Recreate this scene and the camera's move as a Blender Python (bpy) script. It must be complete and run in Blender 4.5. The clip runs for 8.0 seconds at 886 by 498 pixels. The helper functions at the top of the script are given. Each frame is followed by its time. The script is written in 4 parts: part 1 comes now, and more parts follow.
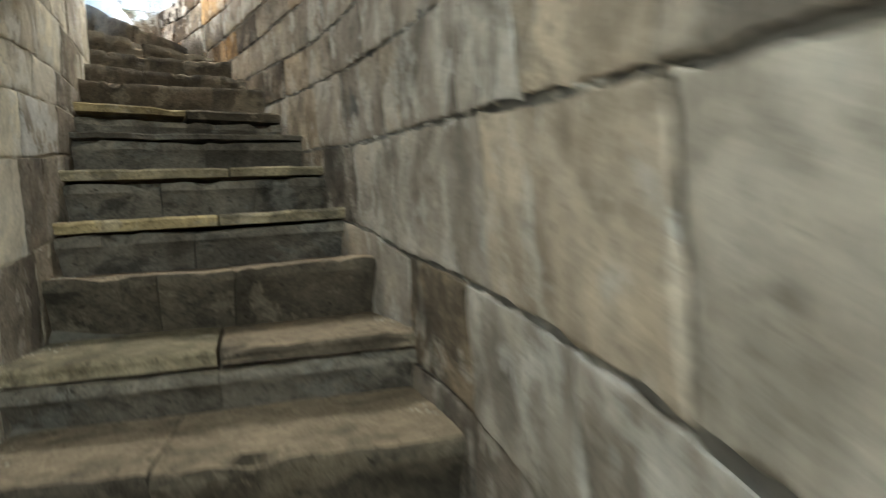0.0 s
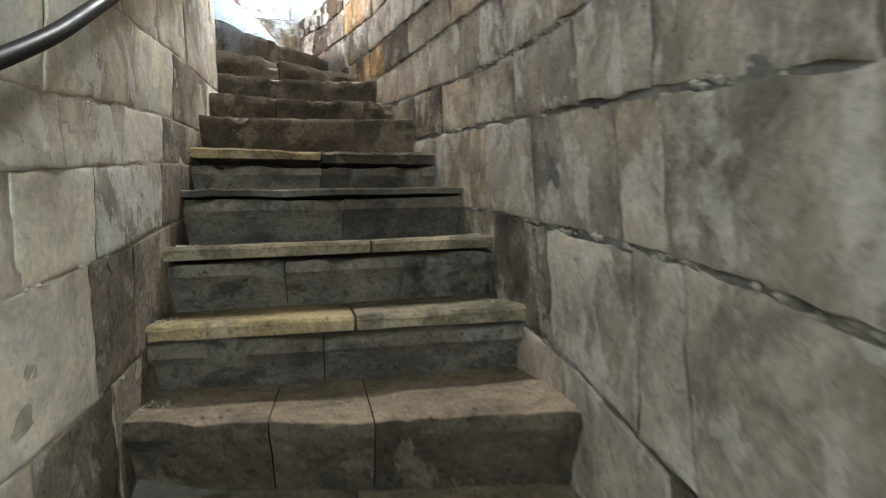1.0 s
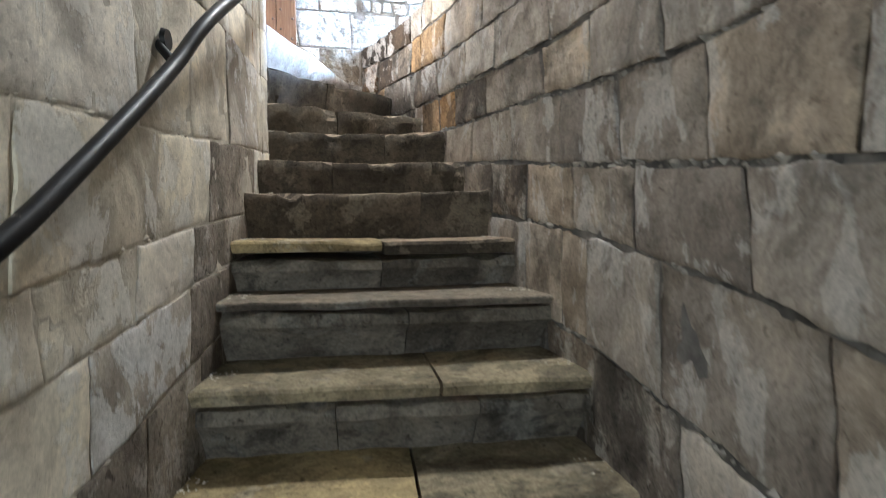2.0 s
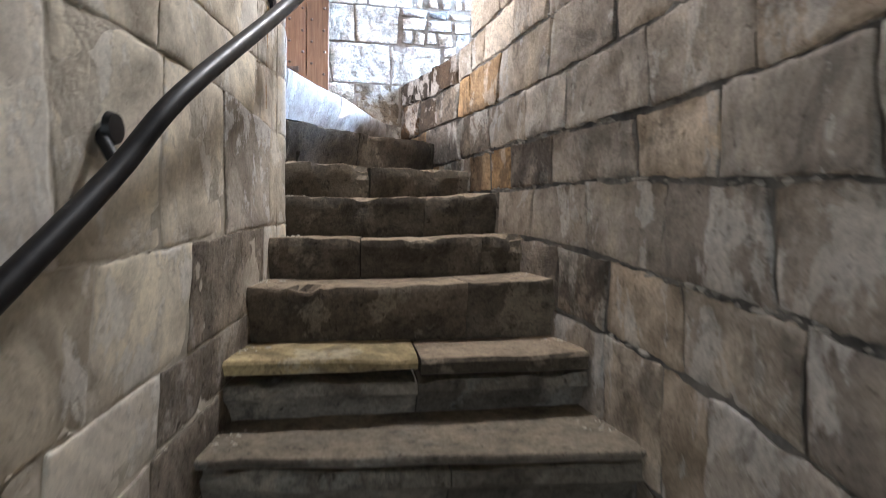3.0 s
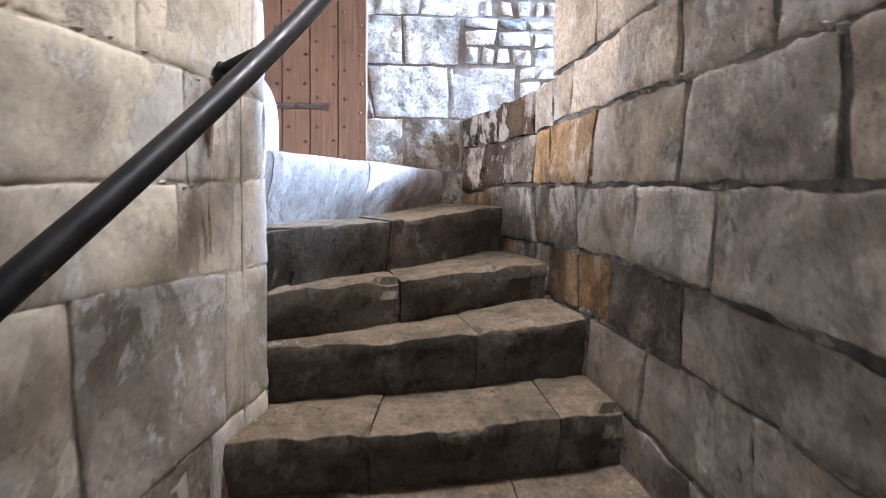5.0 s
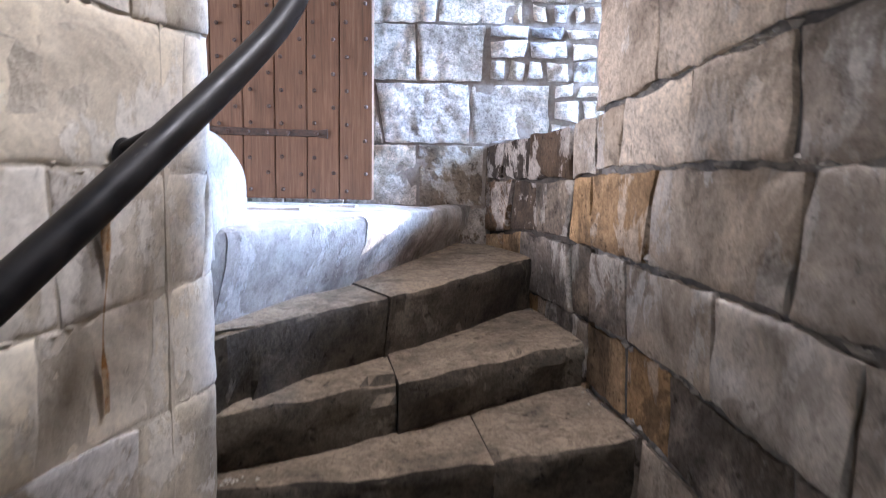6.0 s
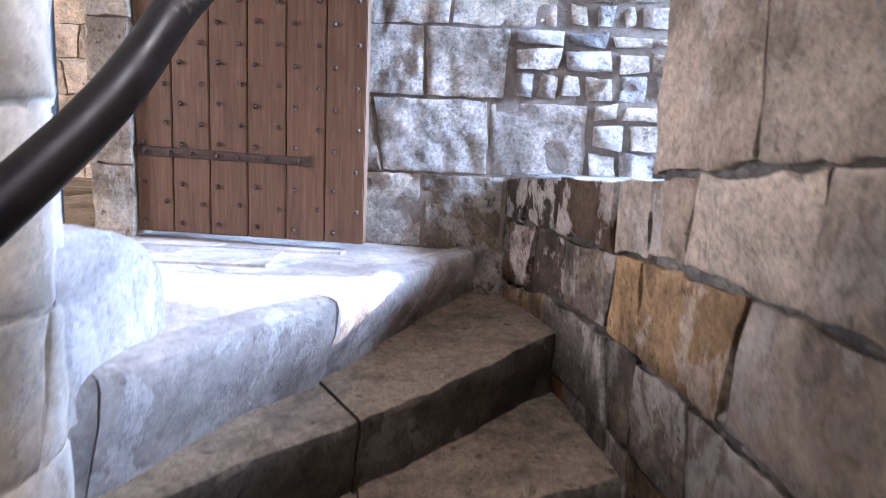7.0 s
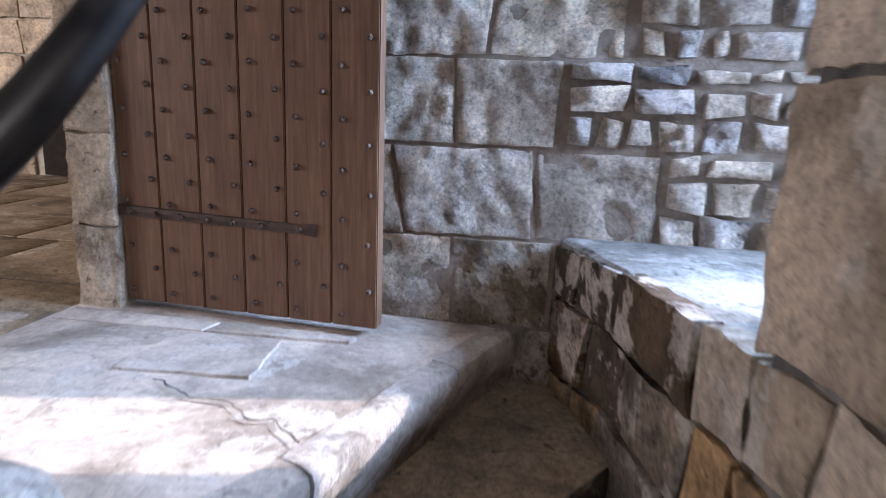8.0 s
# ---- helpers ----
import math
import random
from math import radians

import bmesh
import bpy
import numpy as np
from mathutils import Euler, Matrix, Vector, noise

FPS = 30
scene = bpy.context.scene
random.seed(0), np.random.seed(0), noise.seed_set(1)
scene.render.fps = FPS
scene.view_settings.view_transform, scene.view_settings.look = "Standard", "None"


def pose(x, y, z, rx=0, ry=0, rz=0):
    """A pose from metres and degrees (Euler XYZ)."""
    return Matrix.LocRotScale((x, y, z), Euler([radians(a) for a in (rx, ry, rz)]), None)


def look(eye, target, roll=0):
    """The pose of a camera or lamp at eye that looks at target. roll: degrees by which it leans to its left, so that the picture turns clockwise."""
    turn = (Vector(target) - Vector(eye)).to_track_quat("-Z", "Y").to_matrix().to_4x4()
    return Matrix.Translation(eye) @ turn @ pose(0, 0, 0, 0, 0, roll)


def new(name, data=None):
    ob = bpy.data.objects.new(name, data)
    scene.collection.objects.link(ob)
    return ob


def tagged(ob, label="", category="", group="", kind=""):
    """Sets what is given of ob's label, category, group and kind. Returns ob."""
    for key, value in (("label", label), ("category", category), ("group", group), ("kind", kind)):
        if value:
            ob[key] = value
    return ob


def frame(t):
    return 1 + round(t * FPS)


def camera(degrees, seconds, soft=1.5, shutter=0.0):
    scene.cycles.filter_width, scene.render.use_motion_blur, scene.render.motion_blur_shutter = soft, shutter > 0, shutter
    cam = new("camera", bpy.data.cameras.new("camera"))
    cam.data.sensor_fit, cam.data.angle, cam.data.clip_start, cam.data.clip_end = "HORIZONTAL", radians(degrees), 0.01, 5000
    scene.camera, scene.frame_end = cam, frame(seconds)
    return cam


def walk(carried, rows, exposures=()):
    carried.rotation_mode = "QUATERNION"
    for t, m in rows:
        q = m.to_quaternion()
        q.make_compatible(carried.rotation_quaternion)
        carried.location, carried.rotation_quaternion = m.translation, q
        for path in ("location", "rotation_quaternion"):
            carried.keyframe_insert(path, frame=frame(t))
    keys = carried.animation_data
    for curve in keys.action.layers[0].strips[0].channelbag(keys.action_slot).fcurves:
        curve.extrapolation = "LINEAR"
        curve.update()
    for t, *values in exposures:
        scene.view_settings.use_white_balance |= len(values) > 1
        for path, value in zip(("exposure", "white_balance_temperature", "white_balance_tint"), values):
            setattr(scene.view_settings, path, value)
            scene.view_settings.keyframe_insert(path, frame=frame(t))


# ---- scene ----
cam = camera(70.0, 8.0, soft=0.9, shutter=0.5)
PATH = [
    (0, (-0.807, -6.013, -1.545), (0.222, -4.298, -1.58), -4.2),
    (0.5, (-0.729, -5.445, -1.243), (0.12, -3.635, -1.294), -3.1),
    (1, (-0.598, -5.077, -1.091), (0.066, -3.191, -1.142), -2.2),
    (1.5, (-0.508, -4.763, -0.896), (0.025, -2.837, -0.957), -1.1),
    (2, (-0.525, -4.583, -0.608), (-0.028, -2.648, -0.702), -0.6),
    (2.2, (-0.508, -4.51, -0.562), (-0.042, -2.567, -0.641), -0.5),
    (3.3, (-0.383, -3.868, -0.211), (-0.054, -1.896, -0.269), 0.8),
    (3.5, (-0.335, -3.811, -0.16), (-0.059, -1.831, -0.232), 0.6),
    (4, (-0.246, -3.566, -0.008), (-0.059, -1.578, -0.119), 0.4),
    (4.5, (-0.207, -3.329, 0.073), (-0.068, -1.338, -0.053), 0.5),
    (4.7, (-0.208, -3.253, 0.149), (-0.078, -1.262, 0.005), 0.6),
    (5.8, (-0.107, -2.726, 0.425), (-0.093, -0.739, 0.202), 1.0),
    (6, (-0.112, -2.657, 0.48), (-0.111, -0.67, 0.251), 1.0),
    (6.5, (-0.054, -2.406, 0.594), (-0.086, -0.426, 0.315), 2.0),
    (7, (-0.051, -2.163, 0.704), (-0.135, -0.191, 0.382), 2.6),
    (7.5, (-0.016, -2.007, 0.872), (-0.179, -0.053, 0.48), 2.4),
    (8, (0.008, -1.728, 0.971), (-0.28, 0.2, 0.524), 2.2),
]
EXPOSURE = [(0.0, 3.05, 6250, 1), (0.7, 3.12, 6000, 3), (2.0, 2.85, 5800, 7), (3.5, 2.4, 5950, 15), (4.5, 2.3, 5900, 16), (6.0, 1.8, 5750, 20), (7.0, 1.3, 5900, 24), (8.0, 0.42, 6300, 22)]
walk(cam, [(t, look(eye, target, roll)) for t, eye, target, roll in PATH], EXPOSURE)

# ---- world, sun, sky light at the window, added lamps ----
SUN_DIR = Vector((-1.0, -0.24, -0.64)).normalized()
world = bpy.data.worlds.new("sky")
scene.world = world
world.use_nodes = True
wn = world.node_tree
sky = wn.nodes.new("ShaderNodeTexSky")
sky.sky_type, sky.sun_disc = "NISHITA", False
sky.sun_elevation = math.asin(-SUN_DIR.z)
sky.sun_rotation = math.atan2(-SUN_DIR.x, -SUN_DIR.y)
wn.links.new(sky.outputs[0], wn.nodes["Background"].inputs[0])
wn.nodes["Background"].inputs[1].default_value = 0.06

sun = new("sun", bpy.data.lights.new("sun", "SUN"))
sun.data.energy, sun.data.angle, sun.data.color = 5.0, radians(0.6), (1.0, 0.95, 0.86)
sun.matrix_world = look((3, 1, 3), Vector((3, 1, 3)) + SUN_DIR)


def area_lamp(name, eye, target, sx, sy, watts, color):
    lamp = new(name, bpy.data.lights.new(name, "AREA"))
    lamp.data.shape, lamp.data.size, lamp.data.size_y = "RECTANGLE", sx, sy
    lamp.data.energy, lamp.data.color = watts, color
    lamp.matrix_world = look(eye, target)
    return lamp


window_light = area_lamp("daylight_window", (1.65, -0.20, 1.42), (-0.60, -0.95, 0.50), 0.66, 0.8, 100, (0.46, 0.69, 1.0))
window_light.data.spread = radians(100)
# added lamp lights the room beyond the doorway; its real source is out of view
area_lamp("room_fill", (-6.1, -1.4, 1.75), (-2.6, 2.0, 1.1), 2.6, 1.4, 135, (1.0, 0.95, 0.90))
# added overhead lamp; the rail's shadow suggests light from above, source unknown
area_lamp("stair_fill_overhead", (0.27, -1.55, 2.0), (-0.72, -2.9, -0.2), 0.24, 0.24, 12, (1.0, 0.97, 0.91))
# added side lamp brightens the lower right wall; there is no opening behind it
area_lamp("stair_fill_side", (-1.84, -5.55, -0.85), (0.2, -5.0, -1.4), 0.3, 1.0, 0.7, (0.95, 1.0, 0.95))
# added lamp behind the starting camera brightens both lower walls; no source known
area_lamp("stair_fill_behind", (-1.4, -7.1, -0.6), (-1.55, -4.4, -1.1), 0.5, 0.8, 10.5, (0.93, 1.0, 0.97))


# ---- materials ----
def nodes_of(name):
    m = bpy.data.materials.new(name)
    m.use_nodes = True
    nt = m.node_tree
    return m, nt, nt.nodes["Principled BSDF"]


def add(nt, kind, **values):
    n = nt.nodes.new(kind)
    for k, v in values.items():
        n.inputs[k].default_value = v
    return n


def noise_tex(nt, vec, scale, detail=6.0, rough=0.6, distort=0.0):
    n = add(nt, "ShaderNodeTexNoise", Scale=scale, Detail=detail, Roughness=rough, Distortion=distort)
    nt.links.new(vec, n.inputs["Vector"])
    return n.outputs["Fac"]


def ramp(nt, fac, stops):
    r = nt.nodes.new("ShaderNodeValToRGB")
    els = r.color_ramp.elements
    while len(els) < len(stops):
        els.new(0.5)
    for e, (p, c) in zip(els, stops):
        e.position = p
        e.color = (*c, 1) if len(c) == 3 else c
    nt.links.new(fac, r.inputs[0])
    return r.outputs[0]


def mix(nt, fac, a, b, blend="MIX"):
    n = nt.nodes.new("ShaderNodeMix")
    n.data_type, n.blend_type = "RGBA", blend
    for sock, v in ((n.inputs[0], fac), (n.inputs[6], a), (n.inputs[7], b)):
        if hasattr(v, "links"):
            nt.links.new(v, sock)
        elif isinstance(v, tuple):
            sock.default_value = (*v, 1)
        else:
            sock.default_value = v
    return n.outputs[2]


def math_node(nt, op, a, b):
    n = nt.nodes.new("ShaderNodeMath")
    n.operation = op
    for sock, v in zip(n.inputs, (a, b)):
        if hasattr(v, "links"):
            nt.links.new(v, sock)
        else:
            sock.default_value = v
    return n.outputs[0]


def piece_coords(nt, shift=7.0):
    """Coordinates in metres, moved by a random step for each piece."""
    co = nt.nodes.new("ShaderNodeTexCoord").outputs["Object"]
    rnd = nt.nodes.new("ShaderNodeObjectInfo").outputs["Random"]
    comb = nt.nodes.new("ShaderNodeCombineXYZ")
    for i, f in enumerate((shift, shift * 1.7, shift * 0.6)):
        nt.links.new(math_node(nt, "MULTIPLY", rnd, f), comb.inputs[i])
    v = nt.nodes.new("ShaderNodeVectorMath")
    v.operation = "ADD"
    nt.links.new(co, v.inputs[0])
    nt.links.new(comb.outputs[0], v.inputs[1])
    return v.outputs[0], co, rnd


def bump(nt, bsdf, layers, vec):
    normal = None
    for scale, strength, dist, detail in layers:
        b = add(nt, "ShaderNodeBump", Strength=strength, Distance=dist)
        nt.links.new(noise_tex(nt, vec, scale, detail, 0.65), b.inputs["Height"])
        if normal:
            nt.links.new(normal, b.inputs["Normal"])
        normal = b.outputs[0]
    nt.links.new(normal, bsdf.inputs["Normal"])


def stone(name, tones, stain=(0.06, 0.052, 0.045), stain_amount=0.45, pale=(0.62, 0.58, 0.52), pale_amount=0.4,
          rough=0.9, relief=1.0, mottle=0.8, flakes=4.5, lit_top=None, pitted=0.75, grain=0.8):
    """Weathered stone: a tone for each piece, patches, crusts of lime with crisp edges, dark stains; hollows and pits in the relief."""
    m, nt, bsdf = nodes_of(name)
    vec, co, rnd = piece_coords(nt)
    n = len(tones)
    base = ramp(nt, rnd, [(i / max(1, n - 1), c) for i, c in enumerate(tones)])
    broad = noise_tex(nt, vec, 3.0, 8.0, 0.62, 0.6)
    base = mix(nt, 0.85, base, ramp(nt, broad, [(0.38, (0.5, 0.47, 0.44)), (0.47, (0.85, 0.82, 0.78)), (0.53, (1.05, 1.03, 1.0)), (0.63, (1.32, 1.28, 1.2))]), "MULTIPLY")
    mp = nt.nodes.new("ShaderNodeMapping")
    mp.inputs["Scale"].default_value = (1.0, 1.0, 0.7)
    nt.links.new(vec, mp.inputs[0])
    flake = noise_tex(nt, mp.outputs[0], flakes, 13.0, 0.68, 0.35)
    edge = 0.61 - 0.14 * pale_amount
    lime = ramp(nt, flake, [(edge, (0, 0, 0)), (edge + 0.022, (0.8, 0.8, 0.8)), (edge + 0.12, (1, 1, 1))])
    base = mix(nt, math_node(nt, "MULTIPLY", lime, min(0.92, 0.45 + 0.5 * pale_amount)), base, pale)
    dark = noise_tex(nt, vec, 2.8, 12.0, 0.72, 0.4)
    de = 0.62 - 0.17 * stain_amount
    dirt = ramp(nt, dark, [(de, (0, 0, 0)), (de + 0.05, (0.6, 0.6, 0.6)), (de + 0.18, (1, 1, 1))])
    base = mix(nt, math_node(nt, "MULTIPLY", dirt, min(0.92, 0.35 + stain_amount)), base, stain)
    if lit_top:
        # painted light: up-facing tops are mixed paler than risers; noise in worn breaks it up
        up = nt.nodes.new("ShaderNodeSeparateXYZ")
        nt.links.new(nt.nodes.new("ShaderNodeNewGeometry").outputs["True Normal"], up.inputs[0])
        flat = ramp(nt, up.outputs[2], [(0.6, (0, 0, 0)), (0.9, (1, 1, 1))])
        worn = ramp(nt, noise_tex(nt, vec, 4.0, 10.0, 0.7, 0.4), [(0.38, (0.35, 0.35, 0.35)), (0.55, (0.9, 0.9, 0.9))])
        base = mix(nt, math_node(nt, "MULTIPLY", flat, worn), base, lit_top)
    mott = noise_tex(nt, vec, 15.0, 12.0, 0.8, 0.3)
    base = mix(nt, mottle, base, ramp(nt, mott, [(0.34, (0.38, 0.37, 0.36)), (0.45, (0.84, 0.83, 0.82)), (0.56, (1.1, 1.09, 1.07)), (0.7, (1.45, 1.42, 1.36))]), "MULTIPLY")
    fine = noise_tex(nt, vec, 65.0, 8.0, 0.85)
    base = mix(nt, grain, base, ramp(nt, fine, [(0.36, (0.42, 0.42, 0.42)), (0.48, (0.95, 0.95, 0.95)), (0.66, (1.5, 1.5, 1.5))]), "MULTIPLY")
    pit = ramp(nt, noise_tex(nt, vec, 33.0, 4.0, 0.6, 0.5), [(0.31, (0, 0, 0)), (0.38, (1, 1, 1))])
    base = mix(nt, pitted, base, ramp(nt, pit, [(0.0, (0.22, 0.2, 0.18)), (1.0, (1, 1, 1))]), "MULTIPLY")
    nt.links.new(base, bsdf.inputs["Base Color"])
    bsdf.inputs["Roughness"].default_value = rough
    bsdf.inputs["Specular IOR Level"].default_value = 0.22
    normal = None
    for height, strength, dist in ((broad, 0.7 * relief, 0.03), (lime, 0.5, 0.004), (mott, 0.75 * relief, 0.016 * relief), (pit, 0.6 * relief, 0.004), (fine, 0.4 * relief, 0.004)):
        bp = add(nt, "ShaderNodeBump", Strength=min(1.0, strength), Distance=dist)
        nt.links.new(height, bp.inputs["Height"])
        if normal:
            nt.links.new(normal, bp.inputs["Normal"])
        normal = bp.outputs[0]
    nt.links.new(normal, bsdf.inputs["Normal"])
    return m


def plain_stone(name, a, b, scale=18.0, rough=0.95, relief=1.0):
    m, nt, bsdf = nodes_of(name)
    co = nt.nodes.new("ShaderNodeTexCoord").outputs["Object"]
    col = ramp(nt, noise_tex(nt, co, scale, 8.0, 0.7), [(0.3, a), (0.7, b)])
    nt.links.new(col, bsdf.inputs["Base Color"])
    bsdf.inputs["Roughness"].default_value = rough
    bsdf.inputs["Specular IOR Level"].default_value = 0.2
    bump(nt, bsdf, [(14.0, 0.6 * relief, 0.02, 6.0), (70.0, 0.6 * relief, 0.006, 5.0)], co)
    return m


MAT_RIGHT = stone("buff_limestone", [(0.27, 0.235, 0.21), (0.39, 0.35, 0.315), (0.46, 0.38, 0.30), (0.33, 0.30, 0.275), (0.48, 0.44, 0.40)], stain=(0.10, 0.085, 0.07), stain_amount=0.45, pale=(0.58, 0.55, 0.52), pale_amount=0.5, mottle=0.6, pitted=0.5, grain=0.55)
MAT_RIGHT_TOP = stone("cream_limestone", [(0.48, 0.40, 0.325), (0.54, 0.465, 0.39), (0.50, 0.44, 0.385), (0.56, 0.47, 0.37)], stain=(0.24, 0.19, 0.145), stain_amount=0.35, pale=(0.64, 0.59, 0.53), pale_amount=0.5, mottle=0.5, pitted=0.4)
MAT_RIGHT_DARK = stone("dark_brown_limestone", [(0.19, 0.165, 0.145), (0.26, 0.22, 0.19), (0.22, 0.17, 0.12)], stain=(0.05, 0.043, 0.036), stain_amount=0.7, pale=(0.50, 0.46, 0.41), pale_amount=0.5)
MAT_OCHRE = stone("ochre_limestone", [(0.42, 0.265, 0.135), (0.44, 0.31, 0.19), (0.38, 0.25, 0.14)], stain=(0.07, 0.05, 0.035), stain_amount=0.65, pale=(0.60, 0.51, 0.42), pale_amount=0.45)
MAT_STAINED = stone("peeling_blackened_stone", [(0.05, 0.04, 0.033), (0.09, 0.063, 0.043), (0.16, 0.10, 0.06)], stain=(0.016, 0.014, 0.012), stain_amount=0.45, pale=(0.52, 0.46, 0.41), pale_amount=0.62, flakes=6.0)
MAT_LEFT = stone("limewashed_limestone", [(0.62, 0.57, 0.475), (0.66, 0.61, 0.52), (0.58, 0.525, 0.43), (0.68, 0.635, 0.57)], stain=(0.36, 0.31, 0.24), stain_amount=0.25, pale=(0.70, 0.67, 0.62), pale_amount=0.6, relief=0.5, mottle=0.3, pitted=0.3, grain=0.35)
MAT_LEFT_GREY = stone("grey_limewashed_limestone", [(0.50, 0.455, 0.40), (0.46, 0.415, 0.36), (0.56, 0.515, 0.46)], stain=(0.22, 0.19, 0.15), stain_amount=0.35, pale=(0.70, 0.69, 0.68), pale_amount=0.75, relief=0.7, mottle=0.5, pitted=0.4, grain=0.45)
# left-wall stone darkened to paint the shade low over the steps
MAT_LEFT_SHADE = stone("shaded_low_limestone", [(0.26, 0.225, 0.19), (0.22, 0.19, 0.16), (0.31, 0.27, 0.225)], stain=(0.09, 0.075, 0.06), stain_amount=0.45, pale=(0.43, 0.39, 0.345), pale_amount=0.4, relief=0.9)
MAT_BACK = stone("rough_hewn_limestone", [(0.60, 0.50, 0.41), (0.64, 0.525, 0.42), (0.66, 0.575, 0.50), (0.58, 0.45, 0.345)], stain=(0.36, 0.27, 0.20), stain_amount=0.3, pale=(0.72, 0.64, 0.56), pale_amount=0.5, relief=1.6, mottle=0.7, pitted=0.35, grain=1.0)
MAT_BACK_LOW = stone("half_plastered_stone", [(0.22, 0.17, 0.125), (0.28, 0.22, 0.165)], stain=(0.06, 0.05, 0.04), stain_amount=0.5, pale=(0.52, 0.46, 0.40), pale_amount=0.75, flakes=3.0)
MAT_FLINT = stone("flint_rubble", [(0.34, 0.30, 0.28), (0.44, 0.39, 0.36)], stain=(0.03, 0.03, 0.035), stain_amount=0.6, pale=(0.62, 0.58, 0.55), pale_amount=0.7, rough=0.6, relief=1.2, flakes=12.0)
# dark risers with paler tops: light from above is put into the colour
MAT_STEP = stone("worn_step_stone", [(0.085, 0.071, 0.055), (0.105, 0.088, 0.067), (0.075, 0.064, 0.052), (0.115, 0.092, 0.069)], stain=(0.030, 0.026, 0.021), stain_amount=0.5, pale=(0.21, 0.175, 0.13), pale_amount=0.35, lit_top=(0.35, 0.27, 0.19))
MAT_STEP_GREY = stone("grey_step_stone", [(0.15, 0.133, 0.113), (0.195, 0.175, 0.15)], stain=(0.022, 0.02, 0.018), stain_amount=0.5, pale=(0.22, 0.21, 0.19), pale_amount=0.35, lit_top=(0.25, 0.205, 0.15))
MAT_REPAIR = stone("yellow_repair_stone", [(0.36, 0.285, 0.155), (0.33, 0.265, 0.155)], stain=(0.11, 0.085, 0.055), stain_amount=0.45, pale=(0.40, 0.35, 0.26), pale_amount=0.4, relief=0.6)
MAT_REPAIR_DULL = stone("dull_repair_stone", [(0.27, 0.23, 0.155), (0.24, 0.205, 0.145), (0.29, 0.24, 0.17)], stain=(0.06, 0.052, 0.038), stain_amount=0.5, pale=(0.31, 0.27, 0.205), pale_amount=0.4, relief=0.7)
MAT_LAND = stone("landing_stone", [(0.60, 0.535, 0.485), (0.55, 0.48, 0.425), (0.58, 0.53, 0.495)], stain=(0.24, 0.205, 0.175), stain_amount=0.4, pale=(0.66, 0.62, 0.58), pale_amount=0.4, relief=0.6, mottle=0.4, pitted=0.3, grain=0.35)
MAT_LAND_EDGE = stone("landing_edge_stone", [(0.40, 0.365, 0.34), (0.46, 0.42, 0.39)], stain=(0.10, 0.085, 0.07), stain_amount=0.5, pale=(0.60, 0.57, 0.55), pale_amount=0.5, relief=0.8, mottle=0.4, pitted=0.3, grain=0.4)
# even grey, tuned down against the brightness of the window lamp
MAT_SILL = stone("grey_sill_stone", [(0.25, 0.24, 0.23), (0.29, 0.275, 0.26)], stain=(0.08, 0.07, 0.06), stain_amount=0.45, pale=(0.42, 0.41, 0.40), pale_amount=0.4)
MAT_RUST = stone("rust", [(0.36, 0.17, 0.05), (0.40, 0.20, 0.07)], stain=(0.16, 0.06, 0.02), stain_amount=0.5, pale=(0.5, 0.42, 0.3), pale_amount=0.5, relief=0.4)
MAT_JAMB = stone("dressed_buff_stone", [(0.54, 0.44, 0.33), (0.58, 0.48, 0.375), (0.52, 0.44, 0.35)], stain=(0.2, 0.16, 0.12), stain_amount=0.15, pale_amount=0.3, relief=0.6)
MAT_FLAG = stone("brown_flagstone", [(0.30, 0.24, 0.17), (0.36, 0.29, 0.21)], stain=(0.12, 0.1, 0.07), stain_amount=0.3, pale_amount=0.2, relief=0.4, rough=0.7)
MAT_DARK_MORTAR = plain_stone("dark_mortar", (0.07, 0.065, 0.06), (0.20, 0.18, 0.155))
MAT_GREY_MORTAR = plain_stone("grey_mortar", (0.16, 0.145, 0.13), (0.38, 0.35, 0.31))
MAT_STAIN_MORTAR = plain_stone("soot_mortar", (0.03, 0.027, 0.024), (0.12, 0.10, 0.085))
MAT_LIME_MORTAR = plain_stone("lime_mortar", (0.30, 0.26, 0.205), (0.66, 0.60, 0.50), 8.0)
MAT_RUBBLE_MORTAR = plain_stone("brown_mortar", (0.20, 0.155, 0.12), (0.38, 0.31, 0.255), 26.0)
MAT_JOINT = plain_stone("patchy_mortar", (0.035, 0.034, 0.036), (0.27, 0.25, 0.23), 6.0, relief=1.6)
MAT_CORE = plain_stone("rubble_core", (0.10, 0.09, 0.075), (0.20, 0.18, 0.15))
# dark colour holds down bounced light; only on surfaces out of view
MAT_UNSEEN = plain_stone("unseen_enclosure", (0.13, 0.115, 0.10), (0.22, 0.20, 0.175), 6.0)
MAT_DOORWAY_SHADE = plain_stone("doorway_shade", (0.02, 0.017, 0.015), (0.04, 0.033, 0.028))


